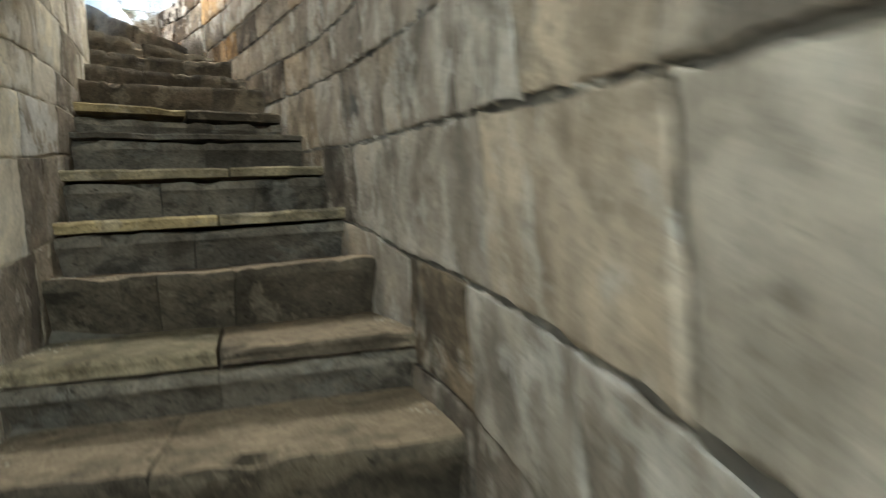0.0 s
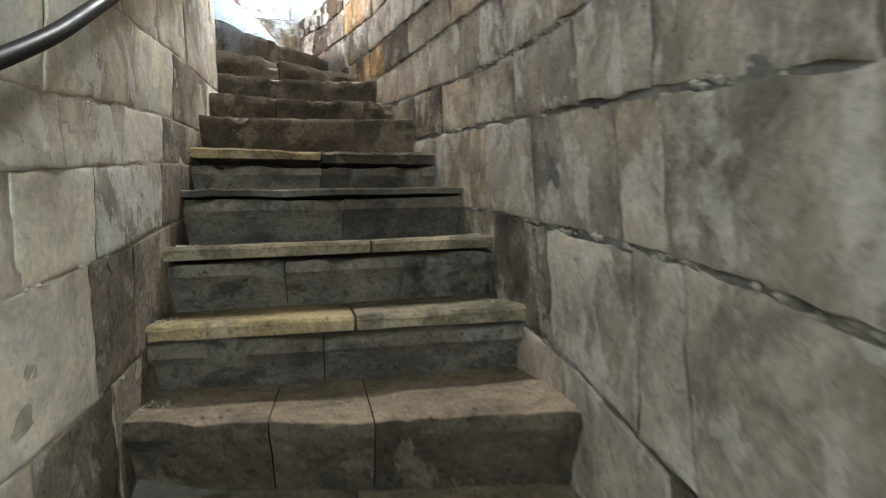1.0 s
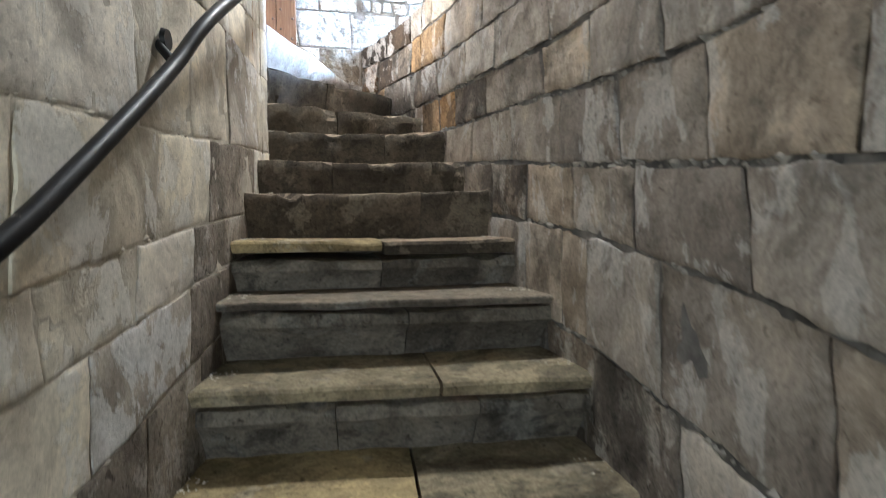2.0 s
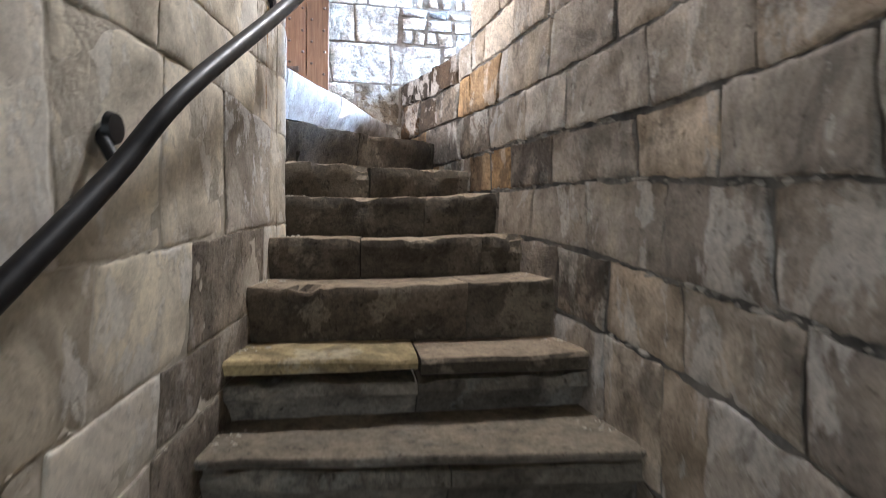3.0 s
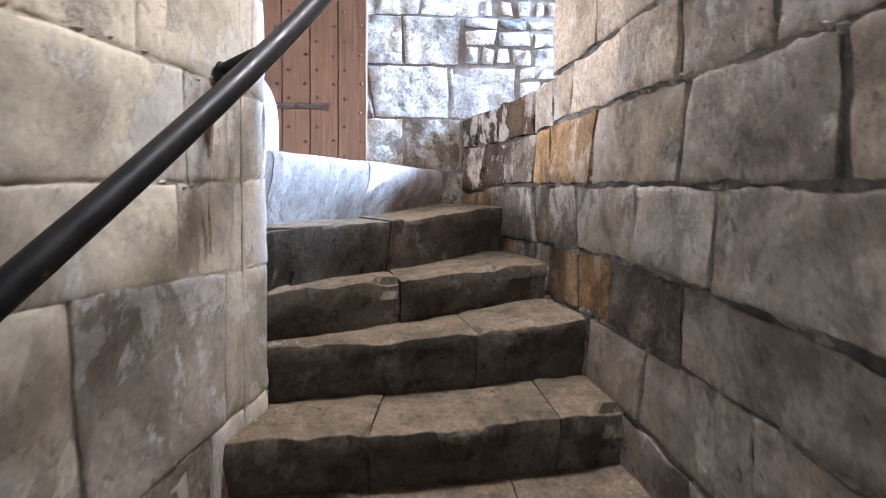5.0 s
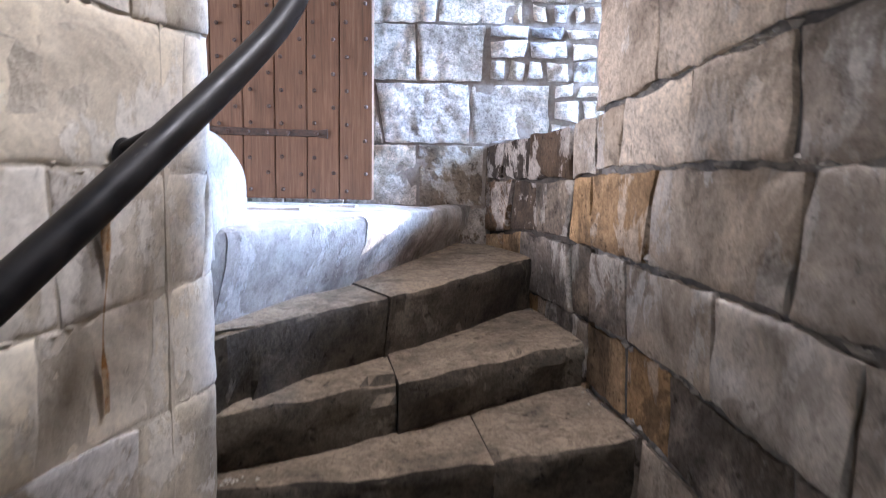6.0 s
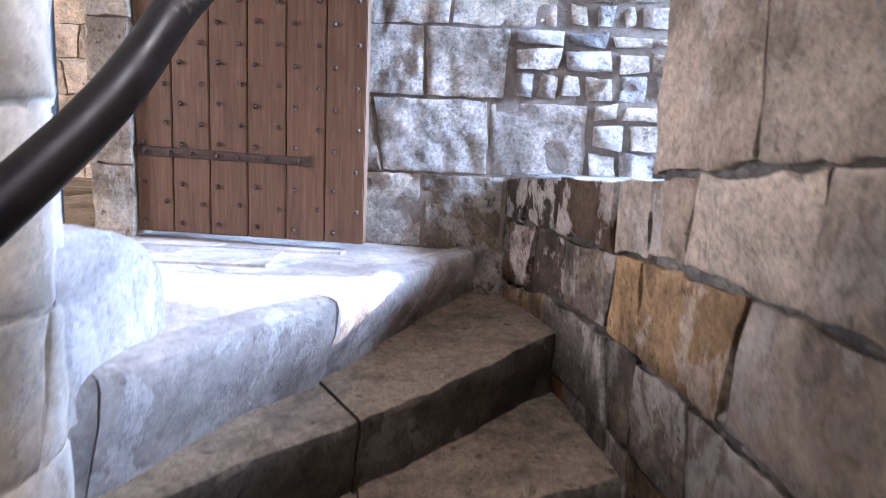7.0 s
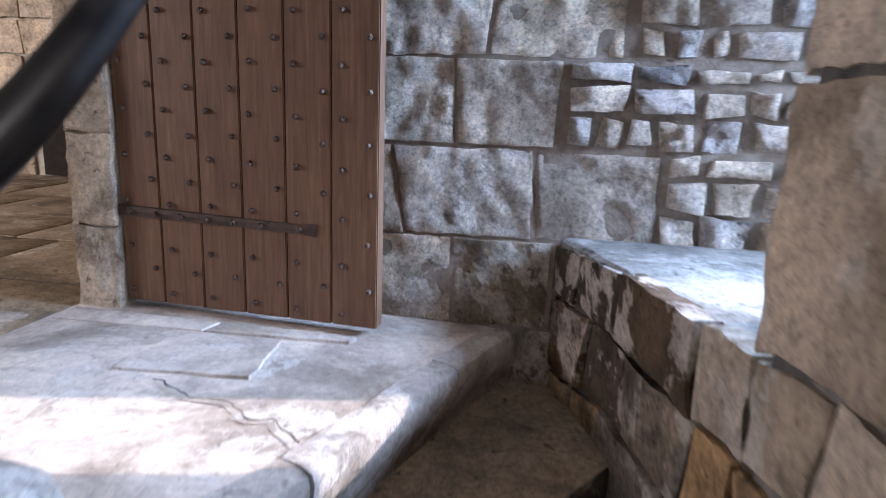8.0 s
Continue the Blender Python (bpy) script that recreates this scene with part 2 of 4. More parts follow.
def wood_material():
    m, nt, bsdf = nodes_of("oak_boards")
    vec, co, rnd = piece_coords(nt, 3.0)
    mp = nt.nodes.new("ShaderNodeMapping")
    mp.inputs["Scale"].default_value = (1.0, 1.0, 0.06)
    nt.links.new(vec, mp.inputs[0])
    grain = noise_tex(nt, mp.outputs[0], 90.0, 6.0, 0.65, 0.4)
    wide = noise_tex(nt, vec, 3.0, 5.0, 0.6)
    col = ramp(nt, grain, [(0.25, (0.10, 0.05, 0.027)), (0.55, (0.18, 0.094, 0.052)), (0.8, (0.26, 0.155, 0.095))])
    col = mix(nt, 0.6, col, ramp(nt, wide, [(0.3, (0.7, 0.66, 0.62)), (0.7, (1.2, 1.15, 1.1))]), "MULTIPLY")
    col = mix(nt, 0.35, col, ramp(nt, rnd, [(0.0, (0.8, 0.8, 0.8)), (1.0, (1.2, 1.15, 1.1))]), "MULTIPLY")
    nt.links.new(col, bsdf.inputs["Base Color"])
    bsdf.inputs["Roughness"].default_value = 0.6
    bump(nt, bsdf, [(140.0, 0.25, 0.002, 4.0)], mp.outputs[0])
    return m


def metal(name, a, b, rough, metallic=1.0, scale=40.0, scuff=None):
    m, nt, bsdf = nodes_of(name)
    co = nt.nodes.new("ShaderNodeTexCoord").outputs["Object"]
    f = noise_tex(nt, co, scale, 6.0, 0.7)
    nt.links.new(ramp(nt, f, [(0.35, a), (0.64, b), (0.68, scuff or b)]), bsdf.inputs["Base Color"])
    nt.links.new(ramp(nt, f, [(0.3, (rough * 0.8,) * 3), (0.75, (min(1, rough * 1.5),) * 3)]), bsdf.inputs["Roughness"])
    bsdf.inputs["Metallic"].default_value = metallic
    bump(nt, bsdf, [(scale * 2, 0.2, 0.002, 4.0)], co)
    return m


MAT_WOOD = wood_material()
MAT_RAIL = metal("black_painted_steel", (0.005, 0.005, 0.006), (0.016, 0.015, 0.015), 0.4, 0.0, 16.0, scuff=(0.16, 0.14, 0.125))
MAT_RAIL.node_tree.nodes["Principled BSDF"].inputs["Specular IOR Level"].default_value = 0.2
MAT_CRACK = plain_stone("dark_crack", (0.05, 0.043, 0.036), (0.12, 0.10, 0.085))
MAT_IRON = metal("wrought_iron", (0.05, 0.04, 0.035), (0.14, 0.09, 0.07), 0.55, 0.6)


# ---- plan of the stair: wall lines as x over y, steps by their nosings ----
RIGHT_LINE = [(-7.4, -1.30), (-7.0, -1.05), (-6.0, -0.48), (-5.2, -0.12), (-4.4, 0.15), (-3.6, 0.33), (-3.2, 0.385), (-2.8, 0.42), (-2.4, 0.43), (-2.0, 0.42), (-1.6, 0.395), (-1.2, 0.358), (-0.85, 0.302), (-0.4, 0.205), (0.0, 0.065)]
LEFT_LINE = [(-7.4, -3.2), (-7.0, -2.9), (-6.0, -2.2), (-5.2, -1.72), (-4.4, -1.33), (-3.6, -1.03), (-3.2, -0.915), (-2.8, -0.83), (-2.4, -0.745), (-2.0, -0.675), (-1.6, -0.605), (-1.47, -0.574), (-1.41, -0.571), (-1.36, -0.592)]
LANDING_Z, SILL_Z, PILLAR_Y, JAMB_Y, JAMB_X0, JAMB_X1 = 0.36, 0.625, -1.36, -0.872, -1.30, -1.158
RAIL_END = [(-0.355, -1.50, 0.838), (-0.338, -1.35, 0.947), (-0.362, -1.20, 1.052), (-0.398, -1.08, 1.122), (-0.437, -1.0, 1.19), (-0.475, -0.95, 1.295), (-0.515, -0.93, 1.45)]


def on_line(line, y):
    n = len(line)
    i = max([j for j in range(n - 1) if line[j][0] <= y] or [0])

    def slope(j):
        a, b = line[max(0, j - 1)], line[min(n - 1, j + 1)]
        return (b[1] - a[1]) / (b[0] - a[0])

    (ya, xa), (yb, xb) = line[i], line[i + 1]
    h = yb - ya
    s = (y - ya) / h
    if s < 0:
        return xa + slope(i) * (y - ya)
    if s > 1:
        return xb + slope(i + 1) * (y - yb)
    return ((2 * s**3 - 3 * s * s + 1) * xa + (s**3 - 2 * s * s + s) * h * slope(i)
            + (3 * s * s - 2 * s**3) * xb + (s**3 - s * s) * h * slope(i + 1))


def face_right(u, v, d):
    """A point of the right wall at y = u, z = v, standing d proud of the wall's line."""
    k = (on_line(RIGHT_LINE, u + 0.01) - on_line(RIGHT_LINE, u - 0.01)) / 0.02
    l = math.hypot(1, k)
    return Vector((on_line(RIGHT_LINE, u) - d / l, u + d * k / l, v))


def face_left(u, v, d):
    k = (on_line(LEFT_LINE, u + 0.01) - on_line(LEFT_LINE, u - 0.01)) / 0.02
    l = math.hypot(1, k)
    return Vector((on_line(LEFT_LINE, u) + d / l, u - d * k / l, v))


def face_back(u, v, d):
    return Vector((u, -d, v))


def part(name, bm, material, parent=None, label="", smooth=True):
    me = bpy.data.meshes.new(name)
    bmesh.ops.recalc_face_normals(bm, faces=bm.faces)
    bm.to_mesh(me)
    bm.free()
    me.materials.append(material)
    if smooth:
        me.polygons.foreach_set("use_smooth", [True] * len(me.polygons))
        me.set_sharp_from_angle(angle=0.75)
    ob = new(name, me)
    ob.parent = parent
    if label:
        ob["label"] = label
    return ob


def box(bm, x0, x1, y0, y1, z0, z1):
    vs = [bm.verts.new((x, y, z)) for x in (x0, x1) for y in (y0, y1) for z in (z0, z1)]
    for f in ((0, 1, 3, 2), (4, 6, 7, 5), (0, 4, 5, 1), (2, 3, 7, 6), (0, 2, 6, 4), (1, 5, 7, 3)):
        bm.faces.new([vs[i] for i in f])


def wob(p, scale, seed):
    return noise.noise(Vector(p) * scale + Vector((seed * 3.1, seed * 1.7, seed * 0.9)))


def wall_block(face, quad, proud, rough, seed, material, parent, name="stone", back=0.05, joint=0.006, edge=0.016, bed=None, cell=0.032, ragged=1.0, hewn=0.0):
    """One block of masonry. quad: (u, v) of its bottom left, bottom right, top right, top left."""
    (a, b, c, d) = [Vector(q) for q in quad]
    wide, high = ((b - a).length + (c - d).length) / 2, ((d - a).length + (c - b).length) / 2
    nu, nv = max(5, min(40, round(wide / cell) + 3)), max(5, min(30, round(high / cell) + 3))

    def stops(n, size):
        e = min(0.3, edge / size)
        return [0.0, e * 0.35] + [e + (1 - 2 * e) * i / (n - 3) for i in range(n - 2)] + [1 - e * 0.35, 1.0]

    us, vs = stops(nu, wide), stops(nv, high)
    soft = 0.0015 + 0.3 * rough
    bm = bmesh.new()
    grid = []
    for j, t in enumerate(vs):
        row = []
        for i, s in enumerate(us):
            q = (a * (1 - s) + b * s) * (1 - t) + (d * (1 - s) + c * s) * t
            rim = min(s * wide, (1 - s) * wide, t * high, (1 - t) * high)
            fall = max(0.0, 1 - rim / edge) ** 2
            depth = proud - fall * soft + rough * wob((q.x, q.y, seed), 6.0, seed) + rough * 0.75 * wob((q.x, q.y, seed), 17.0, seed)
            if hewn:
                depth += hewn * (abs(wob((q.x * 0.8, q.y, seed), 38.0, seed + 2)) + 0.6 * wob((q.x, q.y * 0.8, seed), 62.0, seed + 3))
            mid = (a + b + c + d) / 4
            inset = joint + ragged * (0.017 * wob((q.x, q.y, 0), 11.0, seed + 5) + 0.010 * wob((q.x, q.y, 0), 31.0, seed + 6))
            dq = mid - q
            inset_v = inset if bed is None else bed + 0.014 * wob((q.x, q.y, 0), 8.0, seed + 7) + 0.011 * wob((q.x, q.y, 0), 29.0, seed + 8)
            q2 = Vector((q.x + math.copysign(min(abs(dq.x), max(0.0, inset)), dq.x) * (1 if s in (us[0], us[-1]) else 0.4),
                         q.y + math.copysign(min(abs(dq.y), max(0.0, inset_v)), dq.y) * (1 if t in (vs[0], vs[-1]) else 0.4)))
            row.append(bm.verts.new(face(q2.x, q2.y, depth)))
        grid.append(row)
    for j in range(len(vs) - 1):
        for i in range(len(us) - 1):
            bm.faces.new((grid[j][i], grid[j][i + 1], grid[j + 1][i + 1], grid[j + 1][i]))
    ring = grid[0] + [r[-1] for r in grid[1:-1]] + grid[-1][::-1] + [r[0] for r in grid[-2:0:-1]]
    m = (a + b + c + d) / 4
    origin = face(m.x, m.y, 0)
    inward = (face(m.x, m.y, -back) - origin)
    rear = [bm.verts.new(v.co + inward) for v in ring]
    for i in range(len(ring)):
        k = (i + 1) % len(ring)
        bm.faces.new((ring[i], rear[i], rear[k], ring[k]))
    return part(name, bm, material, parent)


def sheet(face, u0, u1, v0, v1, d, thick, nu, material, name, out=-1):
    """A slab of wall behind the stones, as thick as the wall."""
    bm = bmesh.new()
    n = max(1, nu)
    rows = []
    for i in range(n + 1):
        u = u0 + (u1 - u0) * i / n
        lo = v0(u) if callable(v0) else v0
        hi = v1(u) if callable(v1) else v1
        rows.append([bm.verts.new(face(u, lo, d)), bm.verts.new(face(u, hi, d)), bm.verts.new(face(u, hi, d - thick)), bm.verts.new(face(u, lo, d - thick))])
    for p, q in zip(rows, rows[1:]):
        for k in range(4):
            bm.faces.new((p[k], p[(k + 1) % 4], q[(k + 1) % 4], q[k]))
    bm.faces.new(rows[0])
    bm.faces.new(rows[-1][::-1])
    return part(name, bm, material, smooth=False)


# nosing of each step: z at the left and right wall, y at the left and right wall, seams along it
STEPS = [
    (0.138, 0.200, -1.40, -0.394, (0.42,)), (-0.025, 0.008, -1.392, -0.844, (0.42,)), (-0.177, -0.130, -1.42, -1.216, (0.62,)), (-0.336, -0.319, -1.669, -1.513, (0.34, 0.80)),
    (-0.492, -0.476, -1.914, -1.819, (0.68,)), (-0.680, -0.690, -2.16, -2.107, (0.50,)), (-0.878, -0.889, -2.38, -2.468, (0.55,)), (-1.105, -1.105, -2.63, -2.785, (0.35, 0.7)),
    (-1.355, -1.355, -2.83, -3.09, (0.45,)), (-1.60, -1.60, -3.06, -3.57, (0.33, 0.55)), (-1.855, -1.855, -3.58, -4.06, (0.5,)), (-2.09, -2.09, -3.98, -4.55, (0.4,)),
    (-2.36, -2.36, -4.5, -5.05, (0.5,)), (-2.56, -2.56, -4.95, -5.5, (0.6,)), (-2.76, -2.76, -5.4, -5.95, (0.4,)), (-2.95, -2.95, -5.9, -6.4, (0.5,)), (-3.12, -3.12, -6.4, -6.9, (0.5,)),
]


def stair_z(y):
    pts = [((s[2] + s[3]) / 2, (s[0] + s[1]) / 2) for s in STEPS][::-1]
    for (ya, za), (yb, zb) in zip(pts, pts[1:]):
        if y <= yb:
            return za + (zb - za) * (y - ya) / (yb - ya)
    return pts[-1][1]

# ---- large structure ----
LOW, CEIL = -3.8, 3.2


def slab(name, x0, x1, y0, y1, z0, z1, material, label, category, kind="structure"):
    bm = bmesh.new()
    box(bm, x0, x1, y0, y1, z0, z1)
    return tagged(part(name, bm, material, smooth=False), label, category, kind=kind)


wall_right = tagged(sheet(face_right, -7.4, JAMB_Y - 0.03, LOW, CEIL, -0.0115, 0.9, 90, MAT_JOINT, "wall_right"), "curved stair wall of weathered buff limestone blocks", "wall", kind="structure")
wall_parapet = tagged(sheet(face_right, JAMB_Y - 0.03, 0.02, LOW, SILL_Z - 0.05, -0.018, 0.3, 10, MAT_STAIN_MORTAR, "wall_parapet"), "low stained wall with peeling limewash under the sill", "wall", kind="structure")
wall_left = tagged(sheet(face_left, -7.4, PILLAR_Y - 0.008, LOW, CEIL, -0.0042, 0.6, 90, MAT_LIME_MORTAR, "wall_left"), "pale limewashed limestone wall of the stair", "wall", kind="structure")
wall_back = tagged(sheet(face_back, JAMB_X1, 1.2, -0.6, CEIL, -0.0075, 0.5, 1, MAT_RUBBLE_MORTAR, "wall_back"), "rough-hewn stone and rubble wall behind the landing", "wall", kind="structure")


def line_at(line, u):
    """Height of a bed joint at u; the joint is given by a few (u, z) in rising u."""
    if u <= line[0][0]:
        return line[0][1]
    for (ua, za), (ub, zb) in zip(line, line[1:]):
        if u <= ub:
            return za + (zb - za) * (u - ua) / (ub - ua)
    return line[-1][1]


def masonry(face, beds, joints, u0, u1, rough, pick, parent, seed, wide=0.42, keep=None, joint=0.007, lean=0.02, spread=0.007, name="stone", bed=None, **shape):
    """Courses of blocks between bed joints (top to bottom). joints: for each course, the known head joints; the rest follow at random."""
    rnd = random.Random(seed)
    for k, (upper, lower) in enumerate(zip(beds, beds[1:])):
        cuts = sorted(joints[k]) if k < len(joints) else []
        lo, hi = (cuts[0], cuts[-1]) if cuts else ((u0 + u1) / 2, (u0 + u1) / 2)
        if not cuts:
            cuts = [lo]
        while lo > u0 + 0.1:
            lo -= wide * rnd.uniform(0.65, 1.35)
            cuts.insert(0, max(u0, lo))
        while hi < u1 - 0.1:
            hi += wide * rnd.uniform(0.65, 1.35)
            cuts.append(min(u1, hi))
        cuts = [u0] + [c for c in cuts if u0 + 0.05 < c < u1 - 0.05] + [u1]
        leans = [0.0] + [rnd.uniform(-lean, lean) for _ in cuts[1:-1]] + [0.0]
        for i in range(len(cuts) - 1):
            a, b = cuts[i], cuts[i + 1]
            la, lb = leans[i], leans[i + 1]
            mid = (a + b) / 2
            zb, zt = line_at(lower, mid), line_at(upper, mid)
            if zt - zb < 0.02 or (keep and not keep(mid, (zb + zt) / 2, zb, zt)):
                continue
            quad = [(a - la, line_at(lower, a)), (b - lb, line_at(lower, b)), (b + lb, line_at(upper, b)), (a + la, line_at(upper, a))]
            wall_block(face, quad, rnd.uniform(-spread, spread * 0.8), rough, rnd.random() * 50, pick(mid, (zb + zt) / 2, rnd), parent, name=name, joint=joint, bed=bed, **shape)


# bed joints of the right wall, from the top
RIGHT_BEDS = [
    [(-7, 2.35)], [(-7, 2.0)], [(-7, 1.68)], [(-7, 1.36)], [(-7, 1.0), (-0.9, 1.02)],
    [(-4, 0.74), (-1.7, 0.715), (-1.2, 0.695), (-0.8, 0.655), (0.0, 0.615)],
    [(-7, 0.46), (-1.7, 0.505), (-1.0, 0.51), (-0.7, 0.475), (0.0, 0.47)],
    [(-7, 0.22), (-2.4, 0.262), (-1.2, 0.280), (-0.4, 0.290), (0.0, 0.25)],
    [(-7, -0.03), (-2.4, 0.028), (-1.55, 0.072), (0.0, 0.07)],
    [(-7, -0.36), (-3.0, -0.210), (-2.4, -0.158), (-2.0, -0.135), (0.0, -0.10)],
    [(-7, -0.66), (-3.8, -0.526), (-2.55, -0.425), (-2.1, -0.375), (-1.66, -0.335), (0, -0.30)],
    [(-7, -1.20), (-4.6, -0.920), (-3.8, -0.785), (-3.3, -0.730), (-2.6, -0.650), (-1.9, -0.590), (0, -0.5)],
    [(-7, -1.62), (-5.8, -1.425), (-5.0, -1.291), (-4.1, -1.165), (-3.3, -1.085), (-2.78, -1.012), (0, -0.8)],
    [(-7, -1.95), (-5.7, -1.76), (-4.0, -1.60), (-3.1, -1.42), (0, -1.2)],
    [(-7, -2.3), (-5.0, -2.03), (-3.9, -1.98), (0, -1.6)], [(-7, -2.75), (-4, -2.4), (0, -2.0)], [(-7, -3.2), (-4, -2.8), (0, -2.5)],
]
RIGHT_JOINTS = [
    [], [], [], [-1.45, -2.0], [-1.20, -1.655, -2.05, -2.5],
    [-0.36, -0.709, -1.03, -1.366, -1.70, -2.05], [-0.21, -0.425, -0.727, -1.214, -1.742, -2.223, -2.68],
    [-0.30, -0.73, -1.11, -1.52, -1.89, -2.427, -2.88], [-0.75, -1.11, -1.35, -1.77, -2.37, -2.763, -3.2],
    [-1.22, -1.584, -2.05, -2.52, -2.944, -3.4], [-1.45, -1.837, -2.20, -2.618, -3.05, -3.557, -3.985],
    [-2.187, -2.525, -2.737, -3.188, -3.807, -4.028, -4.663], [-2.78, -3.31, -3.87, -4.10, -4.853, -5.6], [-3.4, -4.0, -4.64, -5.30],
]


def right_stone(u, v, rnd):
    if -1.12 < u < -0.7 and 0.27 < v < 0.51:
        return MAT_OCHRE
    if u > -1.25 and v < 0.27:
        return rnd.choice((MAT_OCHRE, MAT_RIGHT, MAT_RIGHT_DARK, MAT_RIGHT_TOP))
    # some of the lowest blocks above the steps are darker, at random
    if v < stair_z(u) + 0.32 and rnd.random() < 0.45:
        return MAT_RIGHT_DARK
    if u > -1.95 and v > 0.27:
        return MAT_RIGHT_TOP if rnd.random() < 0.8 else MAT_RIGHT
    return MAT_RIGHT


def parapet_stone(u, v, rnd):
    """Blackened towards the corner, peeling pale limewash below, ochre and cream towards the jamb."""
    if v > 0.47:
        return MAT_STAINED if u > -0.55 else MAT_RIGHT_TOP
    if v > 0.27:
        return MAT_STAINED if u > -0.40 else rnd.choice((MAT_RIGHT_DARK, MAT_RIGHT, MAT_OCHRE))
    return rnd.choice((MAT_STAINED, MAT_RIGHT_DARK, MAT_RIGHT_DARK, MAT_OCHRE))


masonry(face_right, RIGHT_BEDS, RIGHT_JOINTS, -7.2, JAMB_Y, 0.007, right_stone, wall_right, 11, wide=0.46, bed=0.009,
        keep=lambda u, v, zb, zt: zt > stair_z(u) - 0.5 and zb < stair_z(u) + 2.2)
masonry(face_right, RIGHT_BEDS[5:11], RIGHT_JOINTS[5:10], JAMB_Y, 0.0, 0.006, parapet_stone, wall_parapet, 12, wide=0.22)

LEFT_BEDS = [
    [(-7, 2.35)], [(-7, 2.0)], [(-7, 1.66)], [(-7, 1.32)], [(-7, 0.98), (-1.3, 1.03)], [(-7, 0.66), (-1.53, 0.72), (-1.4, 0.745)],
    [(-7, 0.40), (-1.9, 0.486), (-1.3, 0.475)], [(-7, 0.18), (-2.4, 0.25), (-1.68, 0.262), (-1.3, 0.290)], [(-7, -0.02), (-2.14, 0.085), (-1.6, 0.055), (-1.3, 0.05)],
    [(-7, -0.5), (-2.8, -0.372), (-2.36, -0.340), (-1.8, -0.300), (-1.3, -0.28)],
    [(-7, -1.05), (-3.3, -0.720), (-2.95, -0.665), (-2.43, -0.614), (-2.05, -0.590), (-1.3, -0.52)],
    [(-7, -1.3), (-3.42, -0.915), (-2.74, -0.82), (-2.38, -0.776), (-1.3, -0.7)],
    [(-7, -1.75), (-3.44, -1.174), (-2.98, -1.10), (-2.62, -1.03), (-1.3, -0.9)], [(-7, -2.1), (-3.6, -1.56), (-2.6, -1.4), (-1.3, -1.2)],
    [(-7, -2.5), (-3.6, -2.0), (-1.3, -1.6)], [(-7, -2.9), (-3.6, -2.4), (-1.3, -2)], [(-7, -3.4), (-1.3, -2.4)],
]
LEFT_JOINTS = [
    [], [], [], [-1.7], [-1.62, -2.1], [-1.50, -1.95, -2.35], [-1.432, -1.80, -2.3], [-1.606, -1.846, -2.545], [-1.647, -2.138, -2.531],
    [-1.719, -1.972, -2.385, -2.80], [-2.234, -2.55, -2.941], [-2.60, -3.17], [-2.924, -3.21], [-3.1, -3.5],
]


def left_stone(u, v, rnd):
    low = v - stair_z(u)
    # low blocks of this stretch take the stone with shade in its colour
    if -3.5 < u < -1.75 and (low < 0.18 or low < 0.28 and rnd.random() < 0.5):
        return MAT_LEFT_SHADE
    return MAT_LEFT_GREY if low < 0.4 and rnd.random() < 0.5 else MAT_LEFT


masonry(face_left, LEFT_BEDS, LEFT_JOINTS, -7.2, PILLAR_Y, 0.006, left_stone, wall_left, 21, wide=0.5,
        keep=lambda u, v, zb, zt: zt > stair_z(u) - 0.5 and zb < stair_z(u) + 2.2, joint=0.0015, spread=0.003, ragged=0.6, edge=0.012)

# end of the left wall towards the landing, in dressed blocks
wall_pier = tagged(slab("wall_pier", -1.16, on_line(LEFT_LINE, PILLAR_Y) - 0.002, PILLAR_Y - 0.2, PILLAR_Y - 0.002, LOW, CEIL, MAT_LIME_MORTAR, "end of the limewashed stair wall", "wall"))


def face_pier(u, v, d):
    return Vector((u, PILLAR_Y + d, v))


masonry(face_pier, [[(-2, z)] for z in (2.3, 1.9, 1.5, 1.1, 0.73, LANDING_Z - 0.1)], [], -1.16, on_line(LEFT_LINE, PILLAR_Y) + 0.004, 0.004, lambda u, v, r: MAT_LEFT, wall_pier, 22, wide=0.4, joint=0.004)

# back wall: large hewn blocks, then rubble towards the window
BACK_BEDS = [[(-2, z)] for z in (2.5, 2.22, 1.95, 1.66, 1.37, 1.095, 0.862, 0.610, 0.352, 0.10)]
BACK_JOINTS = [[-0.5, 0.05], [-0.3, 0.1], [-0.5, 0.0], [-0.34, 0.06], [-0.14, 0.20], [-0.231, 0.045], [-0.385, -0.008, 0.318], [-0.222, 0.055], [-0.3]]
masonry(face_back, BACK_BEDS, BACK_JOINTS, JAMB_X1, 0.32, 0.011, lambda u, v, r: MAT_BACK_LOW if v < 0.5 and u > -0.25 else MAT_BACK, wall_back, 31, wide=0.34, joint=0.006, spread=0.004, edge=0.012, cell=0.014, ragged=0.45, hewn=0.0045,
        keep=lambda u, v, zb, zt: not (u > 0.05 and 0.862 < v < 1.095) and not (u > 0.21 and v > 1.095))


